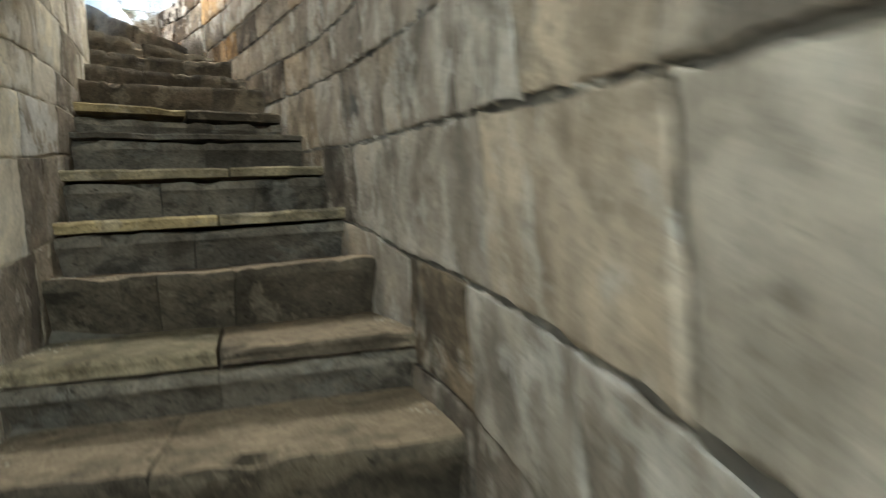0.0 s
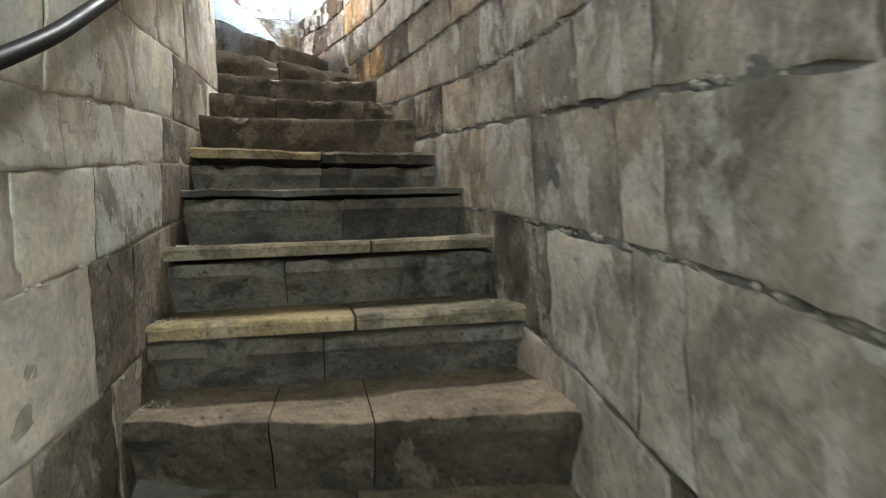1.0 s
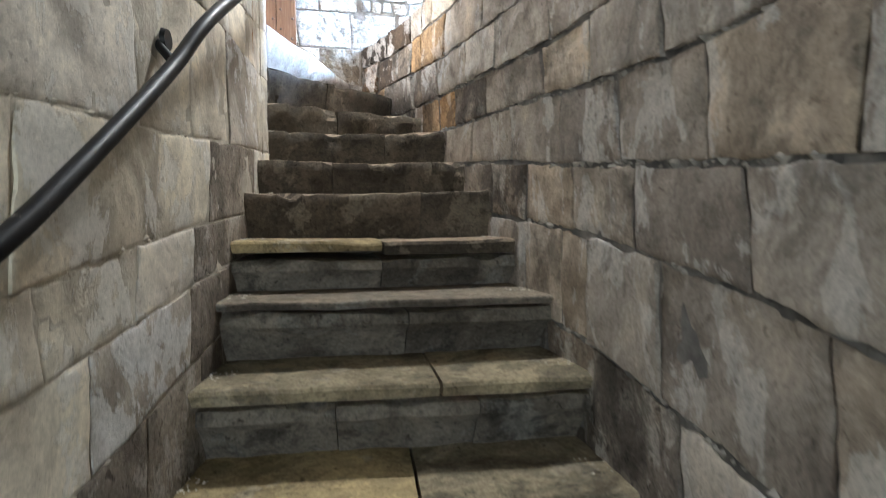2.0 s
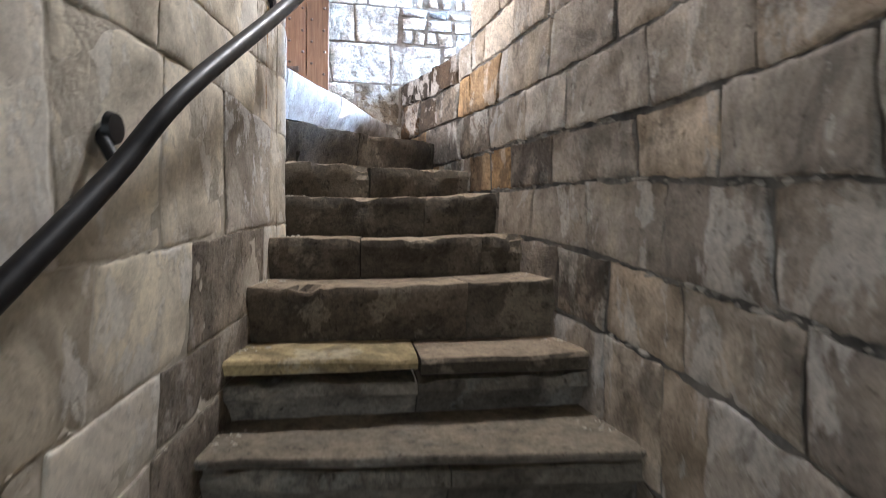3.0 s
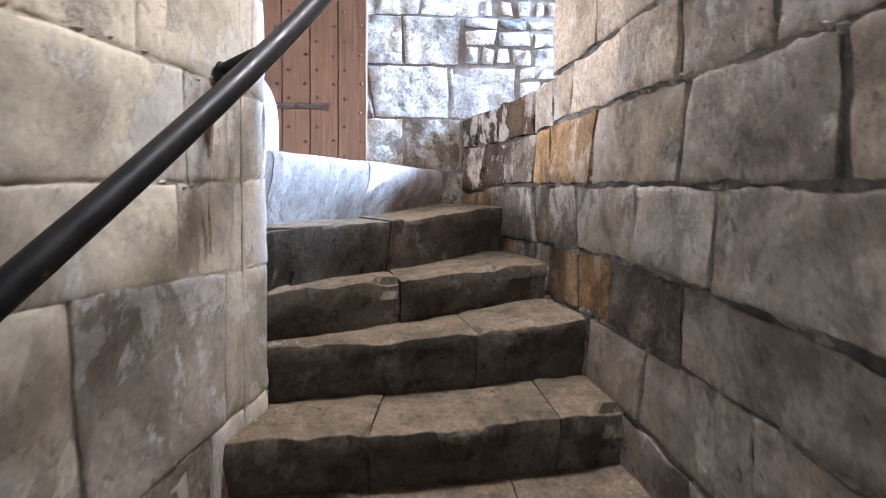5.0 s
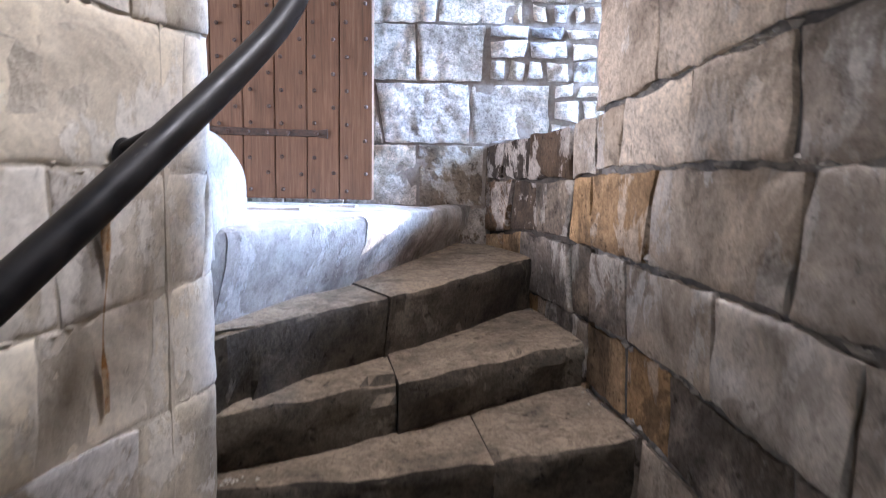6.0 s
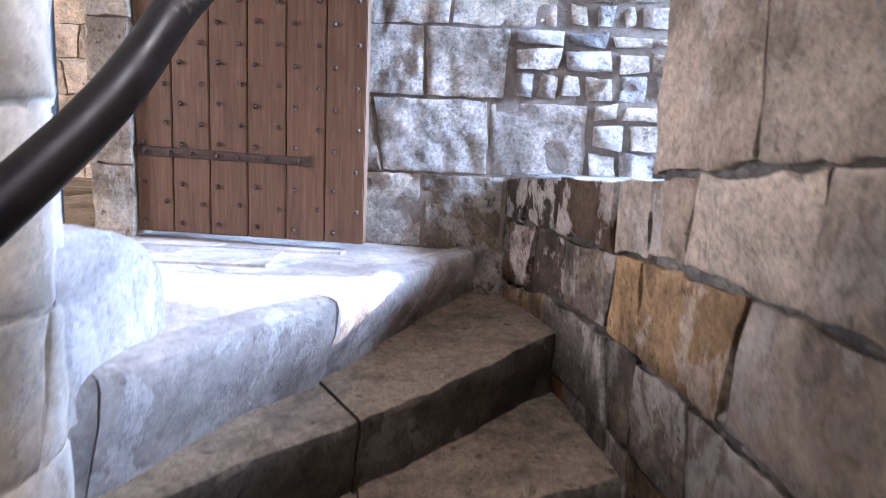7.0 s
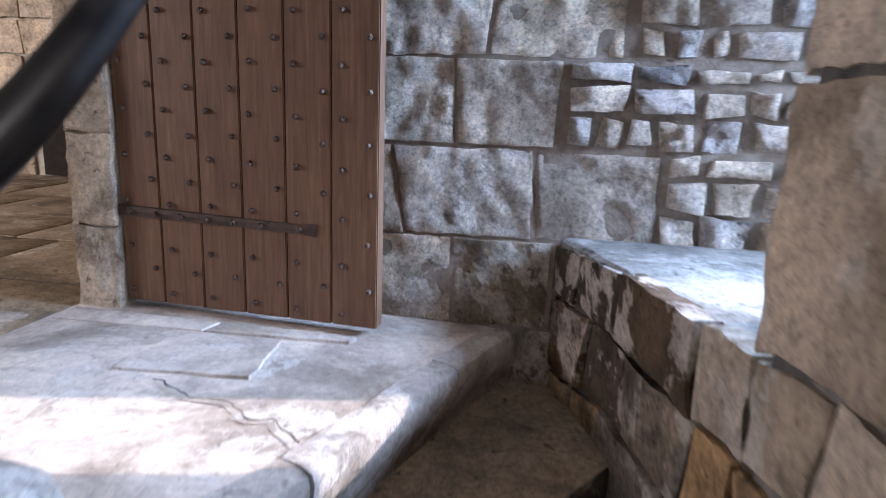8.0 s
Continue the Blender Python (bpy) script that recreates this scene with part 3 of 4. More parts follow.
def rubble(x0, x1, z0, z1, seed, high=0.075, wide=0.13):
    rnd = random.Random(seed)
    z = z0
    while z < z1 - 0.03:
        h = min(high * rnd.uniform(0.75, 1.25), z1 - z)
        x = x0 + rnd.uniform(0, 0.02)
        while x < x1 - 0.04:
            w = min(wide * rnd.uniform(0.45, 1.3), x1 - x)
            g = rnd.uniform(0.008, 0.014)
            j = [rnd.uniform(-0.010, 0.010) for _ in range(8)]
            quad = [(x + g + j[0], z + g * 0.7 + j[1]), (x + w - g + j[2], z + g * 0.7 + j[3] * 0.8), (x + w - g + j[4], z + h - g * 0.7 + j[5] * 0.8), (x + g + j[6], z + h - g * 0.7 + j[7])]
            wall_block(face_back, quad, rnd.uniform(0.006, 0.018), 0.016, rnd.random() * 50, MAT_FLINT if rnd.random() < 0.3 else MAT_BACK, wall_back, name="rubble_stone", edge=0.022, joint=0.0, cell=0.014, ragged=0.5, hewn=0.004)
            x += w
        z += h


rubble(0.05, 1.09, 0.868, 1.09, 41, 0.095, 0.14)
rubble(0.325, 1.09, 0.60, 0.868, 42, 0.10, 0.15)
rubble(0.215, 1.09, 1.10, 2.4, 43, 0.10, 0.14)

# ---- stair ----
core = bmesh.new()
rows = []
for i in range(65):
    y = -7.4 + 7.45 * i / 64
    z = stair_z(y - 0.45) - 0.16
    xl, xr = on_line(LEFT_LINE, y) - 0.25, on_line(RIGHT_LINE, y) + 0.25
    rows.append([core.verts.new((xl, y, LOW)), core.verts.new((xl, y, z)), core.verts.new((xr, y, z)), core.verts.new((xr, y, LOW))])
for p, q in zip(rows, rows[1:]):
    for i in range(4):
        core.faces.new((p[i], p[(i + 1) % 4], q[(i + 1) % 4], q[i]))
core.faces.new(rows[0])
core.faces.new(rows[-1][::-1])
staircase = part("staircase", core, MAT_CORE)
tagged(staircase, "worn winding stone stair with patched treads", "stairs", kind="structure")


def nosing(k, s):
    """Point of the nosing of step k at the fraction s from left to right."""
    zl, zr, yl, yr, _ = STEPS[k]
    pl = Vector((on_line(LEFT_LINE, yl) - 0.03, yl, zl))
    pr = Vector((on_line(RIGHT_LINE, yr) + 0.03, yr, zr))
    return pl.lerp(pr, s)


LIP = [(-0.62, -1.42), (-0.565, -1.31), (-0.47, -1.05), (-0.345, -0.82), (-0.245, -0.56), (-0.15, -0.30), (-0.05, -0.06), (0.03, 0.06)]


def along(points, s):
    x = min(1.0, max(0.0, s)) * (len(points) - 1)
    i = min(int(x), len(points) - 2)
    return Vector(points[i]).lerp(Vector(points[i + 1]), x - i)


def step_stone(k, s0, s1, material, name="step_stone", lift=0.0, thick=None, reach=None, seed=0.0, over=0.0, wear=1.0, label=""):
    """A block of step k between two fractions of its length: riser, worn nose and tread."""
    n = max(8, round((s1 - s0) * 44))
    bm = bmesh.new()
    rows = []
    for i in range(n + 1):
        s = s0 + (s1 - s0) * i / n
        end = 0.0015 if i in (0, n) else 0.0
        se = s + (0.0015 if i == 0 and s0 > 0 else -0.0015 if i == n and s1 < 1 else 0)
        p3 = nosing(k, se)
        p, z = p3.xy, p3.z + lift
        below = nosing(k + 1, se).z if k + 1 < len(STEPS) else z - 0.2
        rise = thick or z - below + 0.05
        q = nosing(k - 1, se).xy if k > 0 else along(LIP, se)
        way = q - p
        deep = reach or way.length + 0.22
        lean = (0.025, 0.09, 0.14)[(k > 4) + (k > 5)]
        way = way.normalized() if way.length > 0.08 else Vector((-0.5, 0.85)).normalized()
        row = []
        chip = (max(0.0, wob((p.x, p.y, z), 7.0, seed + 4) - 0.14) * 0.09 + max(0.0, wob((p.x, p.y, z), 23.0, seed + 8) - 0.2) * 0.03) * wear
        dent = (0.010 * wob((p.x, p.y, z), 4.0, seed) + 0.006 * wob((p.x, p.y, z), 17.0, seed + 3)) * wear
        dip = -0.010 * math.sin(math.pi * min(1, max(0, s))) ** 2 * wear
        for f, h in ((0.014, -rise), (0.010, -rise * 0.8), (0.006, -rise * 0.58), (0.002, -rise * 0.36), (-0.003, -min(0.05, rise * 0.25)), (-0.001, -0.012), (0.005, -0.002), (0.016, 0.0), (0.07, 0.001), (deep * 0.5, 0.002), (deep * 0.78, 0.004), (deep, 0.004)):
            face_wob = (0.018 * wob((p.x * 1.3, p.y, h * 2.2), 6.0, seed + 9) + 0.010 * wob((p.x, p.y, h), 21.0, seed + 6)) * wear
            front = f < 0.05
            g = f - over + (lean * min(1.0, -h / rise) if h < -0.06 else 0.0) + (dent + face_wob if front else 0) + (chip if front and h > -0.06 else 0)
            up = h > -0.03
            hh = h + (dip + dent * 0.5 - end + 0.006 * wob((p.x, p.y + f, z), 8.0, seed + 2) * wear - (chip * 0.6 if front else 0) if up else 0)
            c = p + way * g
            row.append(bm.verts.new((c.x, c.y, z + hh)))
        c = p + way * deep
        row.append(bm.verts.new((c.x, c.y, z - rise)))
        rows.append(row)
    m = len(rows[0])
    for p, q in zip(rows, rows[1:]):
        for i in range(m):
            bm.faces.new((p[i], q[i], q[(i + 1) % m], p[(i + 1) % m]))
    bm.faces.new(rows[0])
    bm.faces.new(rows[-1][::-1])
    return part(name, bm, material, staircase, label)


# patched steps carry new slabs on an older riser: (step, from, to, material, thickness)
PATCHES = {5: [(0.0, 0.50, MAT_REPAIR, 0.045), (0.505, 1.0, MAT_STEP, 0.06)], 6: [(0.0, 1.0, MAT_STEP_GREY, 0.028)],
           7: [(0.0, 0.60, MAT_REPAIR_DULL, 0.05), (0.605, 1.0, MAT_REPAIR_DULL, 0.05)], 8: [(0.02, 0.53, MAT_REPAIR, 0.055), (0.535, 1.0, MAT_REPAIR_DULL, 0.055)],
           10: [(0.0, 0.5, MAT_REPAIR_DULL, 0.06), (0.505, 1.0, MAT_STEP, 0.06)]}
for k, (zl, zr, yl, yr, seams) in enumerate(STEPS):
    cuts = [0.0, *seams, 1.0]
    under = -0.012 - max([p[3] for p in PATCHES[k]]) if k in PATCHES else 0.0
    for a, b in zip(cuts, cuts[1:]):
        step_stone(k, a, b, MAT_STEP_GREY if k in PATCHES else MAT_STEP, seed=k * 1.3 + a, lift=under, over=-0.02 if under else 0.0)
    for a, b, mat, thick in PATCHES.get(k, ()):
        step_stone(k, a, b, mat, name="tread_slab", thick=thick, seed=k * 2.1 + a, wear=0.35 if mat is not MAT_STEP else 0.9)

# fallen mortar and grit in the corners of the treads
rnd = random.Random(5)
bm = bmesh.new()
for k in range(2, 12):
    for side in (0.03, 0.97):
        for _ in range(26):
            s = side + rnd.gauss(0, 0.03)
            if not 0.005 < s < 0.995:
                continue
            p = nosing(k, s)
            q = nosing(k - 1, s)
            c = p.lerp(q, rnd.uniform(0.45, 0.93))
            r = rnd.uniform(0.002, 0.009)
            vs = [bm.verts.new((c.x + r * rnd.uniform(0.6, 1.3) * dx, c.y + r * rnd.uniform(0.6, 1.3) * dy, p.z + 0.001 + r * rnd.uniform(0.5, 1.0) * dz)) for dx, dy, dz in ((1, 0, 0), (0, 1, 0), (-1, 0, 0), (0, -1, 0), (0, 0, 1))]
            for f in ((0, 1, 4), (1, 2, 4), (2, 3, 4), (3, 0, 4)):
                bm.faces.new([vs[i] for i in f])
tagged(part("grit", bm, MAT_LIME_MORTAR, smooth=False), "crumbs of mortar and grit lying on the treads", "debris", kind="stuff")

# ---- landing ----
bm = bmesh.new()
outline = [(-1.18, -1.45)] + [tuple(along(LIP, 0.03 + 0.97 * i / 28)) for i in range(29)] + [(0.03, 0.08), (-0.45, 0.08), (-0.9, 0.08), (-1.3, 0.08), (-1.31, -0.7)]
rings = []
for inset, dz in ((-0.085, -0.30), (-0.07, -0.16), (-0.03, -0.035), (-0.03, -0.006), (-0.04, 0.0)):
    ring = []
    for i, (x, y) in enumerate(outline):
        w = 0.008 * wob((x, y, dz), 7.0, 3)
        on_lip = 1 <= i <= 29
        ring.append(bm.verts.new((x + (inset + w if on_lip else 0), y - (inset + w if on_lip else 0) * 0.6, LANDING_Z + dz - (0.012 if on_lip and dz > -0.2 else 0) + (0.004 * wob((x, y, 0), 9.0, 4) if on_lip else 0))))
    rings.append(ring)
n = len(outline)
for p, q in zip(rings, rings[1:]):
    for i in range(n):
        j = (i + 1) % n
        bm.faces.new((p[i], p[j], q[j], q[i]))
top = bm.faces.new(rings[-1])
bmesh.ops.triangulate(bm, faces=[top])
landing = tagged(part("floor_landing", bm, MAT_LAND, smooth=False), "pale worn stone landing before the door", "floor", kind="structure")


def face_lip(u, v, d):
    p, q = along(LIP, u - 0.01), along(LIP, u + 0.01)
    t = (q - p).normalized()
    c = along(LIP, u)
    return Vector((c.x + t.y * (d + 0.004), c.y - t.x * (d + 0.004), v))


def lip_block(s0, s1, seed):
    bm = bmesh.new()
    n = 12
    rows = []
    for i in range(n + 1):
        u = s0 + (s1 - s0) * i / n + (0.002 if i == 0 else -0.002 if i == n else 0)
        base = STEPS[0][0] + (STEPS[0][1] - STEPS[0][0]) * u - 0.02
        top = LANDING_Z + 0.001
        row = []
        for z, d in ((base, -0.050), (base + 0.05, -0.034), (top - 0.08, 0.0), (top - 0.025, 0.006), (top - 0.008, 0.0), (top, -0.018), (top + 0.001, -0.07)):
            g = d + 0.007 * wob((u * 2, z, 0), 5.0, seed) + 0.004 * wob((u * 2, z, 0), 19.0, seed)
            row.append(bm.verts.new(face_lip(u, z + (0.004 * wob((u * 2, 0, 0), 8.0, seed) if z > top - 0.03 else 0), g)))
        row.append(bm.verts.new(face_lip(u, base, -0.13)))
        rows.append(row)
    m = len(rows[0])
    for p, q in zip(rows, rows[1:]):
        for i in range(m):
            bm.faces.new((p[i], p[(i + 1) % m], q[(i + 1) % m], q[i]))
    bm.faces.new(rows[0])
    bm.faces.new(rows[-1][::-1])
    return part("edge_stone", bm, MAT_LAND_EDGE, landing)


for i, (a, b) in enumerate([(0.02, 0.12), (0.12, 0.43), (0.43, 0.70), (0.70, 0.98)]):
    lip_block(a, b, 3.3 * i)


def flag(points, z, seed, parent, material, name="flagstone"):
    """A thin worn flag with an uneven outline."""
    rnd = random.Random(seed)
    bm = bmesh.new()
    rim = []
    m = len(points)
    for i in range(m):
        a, b = Vector(points[i]), Vector(points[(i + 1) % m])
        for t in (0.0, 0.25, 0.5, 0.75):
            c = a.lerp(b, t)
            rim.append((c.x + rnd.uniform(-0.004, 0.004), c.y + rnd.uniform(-0.004, 0.004)))
    cx, cy = sum(p[0] for p in rim) / len(rim), sum(p[1] for p in rim) / len(rim)
    rows = [[bm.verts.new((cx + (x - cx) * s, cy + (y - cy) * s, z + h)) for x, y in rim] for s, h in ((1.0, -0.03), (0.999, 0.0), (0.994, 0.0012), (0.5, 0.0015))]
    for p, q in zip(rows, rows[1:]):
        for i in range(len(rim)):
            j = (i + 1) % len(rim)
            bm.faces.new((p[i], p[j], q[j], q[i]))
    bm.faces.new(rows[-1])
    return part(name, bm, material, parent)


for i, pts in enumerate([[(-1.28, -0.27), (-0.85, -0.26), (-0.83, -0.19), (-1.28, -0.17)], [(-0.845, -0.26), (-0.45, -0.24), (-0.44, -0.205), (-0.825, -0.19)],
                         [(-0.92, -0.52), (-0.60, -0.50), (-0.62, -0.27), (-0.90, -0.27)]]):
    flag(pts, LANDING_Z + 0.002, 60 + i, landing, MAT_LAND)

# ragged crack across the landing
rnd = random.Random(15)
bm = bmesh.new()
rows = []
for i in range(40):
    t = i / 39
    x = -0.80 + 0.41 * t
    y = -0.56 - 0.05 * math.sin(3.0 * t) - 0.16 * t**3 + 0.030 * wob((t, 1, 0), 5.0, 1) + 0.012 * wob((t, 2, 0), 19.0, 2)
    w = 0.002 + 0.004 * abs(wob((t, 0, 0), 9, 2))
    rows.append([bm.verts.new((x, y - w, LANDING_Z + 0.0015)), bm.verts.new((x, y + w, LANDING_Z + 0.0015))])
for p, q in zip(rows, rows[1:]):
    bm.faces.new((p[0], q[0], q[1], p[1]))
part("crack", bm, MAT_CRACK, landing, "ragged dark crack in the landing", smooth=False)

# rounded guard stone at the foot of the wall's end
bm = bmesh.new()
rows = []
for i in range(13):
    a = math.pi / 2 * i / 12
    y = PILLAR_Y - 0.03 + 0.38 * math.sin(a)
    z = LANDING_Z - 0.02 + 0.235 * max(0.02, math.cos(a)) ** 0.75
    edge = on_line(LEFT_LINE, PILLAR_Y) + 0.008 - 0.07 * (1 - math.cos(a)) ** 1.6
    rows.append([bm.verts.new((x + 0.006 * wob((x, y, z), 7, 2), y + 0.006 * wob((x, y, z), 6, 1), zz)) for x, zz in ((-1.02, LANDING_Z - 0.06), (-1.02, z), (edge - 0.06, z), (edge - 0.018, z - 0.006), (edge - 0.002, z - 0.03 if z - 0.03 > LANDING_Z - 0.05 else LANDING_Z - 0.05), (edge, LANDING_Z - 0.06))])
for p, q in zip(rows, rows[1:]):
    for i in range(5):
        bm.faces.new((p[i], p[i + 1], q[i + 1], q[i]))
bm.faces.new(rows[0])
bm.faces.new(rows[-1][::-1])
tagged(part("guard_stone", bm, MAT_LAND_EDGE), "pale rounded guard stone at the end of the stair wall", "stone")

# ---- window recess ----
bm = bmesh.new()
pts = [(on_line(RIGHT_LINE, y) + 0.012 + 0.006 * wob((y, 0, 0), 9, 7), y) for y in np.linspace(0.0, JAMB_Y - 0.02, 18)] + [(1.2, JAMB_Y - 0.02), (1.2, 0.0)]
lower = [bm.verts.new((x, y, SILL_Z - 0.06)) for x, y in pts]
upper = [bm.verts.new((x, y, SILL_Z - 0.006 + 0.004 * wob((x, y, 1), 12, 3))) for x, y in pts]
cap = [bm.verts.new((x + (0.018 if i < 18 else 0), y, SILL_Z + 0.002)) for i, (x, y) in enumerate(pts)]
for p, q in ((lower, upper), (upper, cap)):
    for i in range(len(pts)):
        j = (i + 1) % len(pts)
        bm.faces.new((p[i], p[j], q[j], q[i]))
bm.faces.new(cap)
bm.faces.new(lower[::-1])
tagged(part("window_sill", bm, MAT_SILL, smooth=False), "pale stone sill of the window recess", "sill", kind="structure")
WX, WY0, WY1, WZ0, WZ1 = 1.10, -0.46, -0.11, 0.68, 2.0
slab("wall_window_near", WX, WX + 0.3, JAMB_Y - 0.3, WY0, LOW, CEIL, MAT_UNSEEN, "outer wall beside the window slit", "wall")
slab("wall_window_far", WX, WX + 0.3, WY1, 0.5, LOW, CEIL, MAT_UNSEEN, "outer wall beside the window slit", "wall")
slab("wall_window_under", WX, WX + 0.3, WY0, WY1, LOW, WZ0, MAT_UNSEEN, "outer wall under the window slit", "wall")
slab("wall_window_over", WX, WX + 0.3, WY0, WY1, WZ1, CEIL, MAT_UNSEEN, "outer wall over the window slit", "wall")

# ---- jamb of the doorway and the room beyond ----
wall_jamb = slab("wall_jamb", JAMB_X0 + 0.012, JAMB_X1 - 0.008, -0.128, 2.4, LANDING_Z - 0.3, CEIL, MAT_LIME_MORTAR, "dressed stone jamb of the doorway", "wall")


def face_jamb(u, v, d):
    return Vector((u, -0.14 - d, v))


def face_jamb_side(u, v, d):
    return Vector((JAMB_X0 - d, u, v))


zs = [LANDING_Z - 0.02, 0.60, 0.86, 1.06, 1.36, 1.66, 1.98, 2.3]
for i, (a, b) in enumerate(zip(zs, zs[1:])):
    wall_block(face_jamb, [(JAMB_X0, a), (JAMB_X1, a), (JAMB_X1, b), (JAMB_X0, b)], 0.004, 0.003, i * 3.3, MAT_JAMB, wall_jamb, name="jamb_stone", back=0.02, joint=0.003, edge=0.016)
    wall_block(face_jamb_side, [(-0.14, a), (0.4, a), (0.4, b), (-0.14, b)], 0.0, 0.003, i * 4.1, MAT_JAMB, wall_jamb, name="jamb_stone", back=0.02, joint=0.003, edge=0.016)

FAR_Y = 2.4
wall_room = slab("wall_room", -6.2, JAMB_X0 + 0.02, FAR_Y + 0.03, FAR_Y + 0.5, LANDING_Z - 0.3, CEIL, MAT_LIME_MORTAR, "stone wall of the room beyond the doorway", "wall")


def face_far(u, v, d):
    return Vector((u, FAR_Y - d, v))


masonry(face_far, [[(-9, z)] for z in (2.6, 2.3, 2.0, 1.7, 1.44, 1.2, 0.95, 0.7, LANDING_Z - 0.02)], [], -6.0, JAMB_X0, 0.004, lambda u, v, r: MAT_JAMB, wall_room, 71, wide=0.36,
        keep=lambda u, v, zb, zt: not (-3.60 < u < -3.2 and v < 1.2))
# flat dark panel paints an open doorway's shade; sized to fit the camera's view
slab("doorway_panel", -3.56, -3.22, FAR_Y - 0.012, FAR_Y + 0.02, LANDING_Z, 1.22, MAT_DOORWAY_SHADE, "dark panel painted as the shade of a doorway in the far wall", "door")
room_floor = slab("floor_room", -6.2, -1.305, -3.2, FAR_Y + 0.1, LANDING_Z - 0.3, LANDING_Z - 0.012, MAT_DARK_MORTAR, "flagged floor of the room beyond", "floor")
rnd = random.Random(8)
y = -1.5
while y < FAR_Y:
    d = rnd.uniform(0.45, 0.7)
    x = -6.1 + rnd.uniform(0, 0.4)
    while x < -1.31:
        w = min(rnd.uniform(0.6, 1.0), -1.305 - x)
        if w > 0.1:
            flag([(x + 0.008, y + 0.008), (x + w - 0.008, y + 0.008), (x + w - 0.008, min(FAR_Y, y + d) - 0.008), (x + 0.008, min(FAR_Y, y + d) - 0.008)], LANDING_Z - 0.008, rnd.random(), room_floor, MAT_FLAG)
        x += w
    y += d
# unseen west wall; the gap in it is added beside the room lamp
slab("wall_west_low", -6.4, -6.2, -3.2, FAR_Y + 0.5, LANDING_Z - 0.3, 1.0, MAT_UNSEEN, "unseen plain wall under an added opening", "wall")
slab("wall_west_high", -6.4, -6.2, -3.2, FAR_Y + 0.5, 2.5, CEIL, MAT_UNSEEN, "unseen plain wall over an added opening", "wall")
slab("wall_south", -6.4, -2.6, -3.4, -3.2, LOW, CEIL, MAT_UNSEEN, "unseen plain wall of the room", "wall")
slab("wall_east_room", -1.75, -1.16, -3.2, PILLAR_Y - 0.2, LANDING_Z - 0.3, CEIL, MAT_UNSEEN, "unseen plain wall of the room", "wall")

# ---- ceilings and the end of the stair behind the camera: unseen, added to close off light ----
slab("ceiling_landing", -1.16, 1.45, -1.2, FAR_Y + 0.5, 2.75, 2.95, MAT_UNSEEN, "unseen plain ceiling over the landing", "ceiling")
slab("ceiling_room", -6.4, -1.16, -3.4, FAR_Y + 0.5, 2.75, 2.95, MAT_UNSEEN, "unseen plain ceiling over the room", "ceiling")
for ya, yb, z in [(-7.6, -5.3, 0.45), (-5.3, -3.7, 1.45), (-3.7, -2.3, 2.45)]:
    slab("ceiling_stair", -3.6, 1.4, ya, yb, z, z + 0.2, MAT_UNSEEN, "unseen plain ceiling over the stair", "ceiling")
# unseen slabs round a made-up opening above the stair
slab("ceiling_gap_end", -1.16, 1.4, -1.2, -1.05, 2.95, 3.5, MAT_UNSEEN, "unseen slab beside an added gap over the stair", "ceiling")
slab("ceiling_gap_start", -3.6, 1.4, -2.45, -2.3, 2.65, 3.5, MAT_UNSEEN, "unseen slab beside an added gap over the stair", "ceiling")
slab("ceiling_step", -3.6, 1.4, -5.45, -5.3, 0.65, 1.5, MAT_UNSEEN, "unseen step in the ceiling over the stair", "ceiling")
slab("ceiling_step", -3.6, 1.4, -3.85, -3.7, 1.65, 2.5, MAT_UNSEEN, "unseen step in the ceiling over the stair", "ceiling")
slab("wall_end", -3.8, 0.0, -7.7, -7.4, LOW, 0.6, MAT_UNSEEN, "unseen plain wall at the foot of the stair", "wall")
slab("floor_core", -3.8, 1.0, -7.6, 0.3, LOW - 0.3, LOW, MAT_CORE, "ground under the stair", "ground")

# ---- the plank door, standing open against the back wall ----
HINGE, FREE = Vector((-1.158, -0.118)), Vector((-0.392, -0.186))
DOOR_Z0, DOOR_Z1 = LANDING_Z + 0.022, LANDING_Z + 2.06
leaf = (FREE - HINGE).length
turn = math.atan2(FREE.y - HINGE.y, FREE.x - HINGE.x)
DOOR_M = Matrix.Translation((HINGE.x, HINGE.y, 0)) @ Matrix.Rotation(turn, 4, "Z")
plank_door = tagged(new("plank_door"), "weathered brown oak plank door with iron studs and strap hinges, standing open", "door")
plank_door.matrix_world = DOOR_M


def rounded_box(x0, x1, y0, y1, z0, z1, r):
    bm = bmesh.new()
    box(bm, x0, x1, y0, y1, z0, z1)
    bmesh.ops.bevel(bm, geom=bm.edges[:], offset=r, segments=2, affect="EDGES")
    return bm


boards = 6
bw = leaf / boards
for i in range(boards):
    board = part("board", rounded_box(i * bw + 0.0012, (i + 1) * bw - 0.0012, 0.0, 0.045, DOOR_Z0, DOOR_Z1, 0.003), MAT_WOOD, plank_door, smooth=False)
for z in (0.62, 1.25, 1.9):
    part("ledge", rounded_box(0.02, leaf - 0.02, 0.047, 0.075, z - 0.06, z + 0.06, 0.004), MAT_WOOD, plank_door, smooth=False)


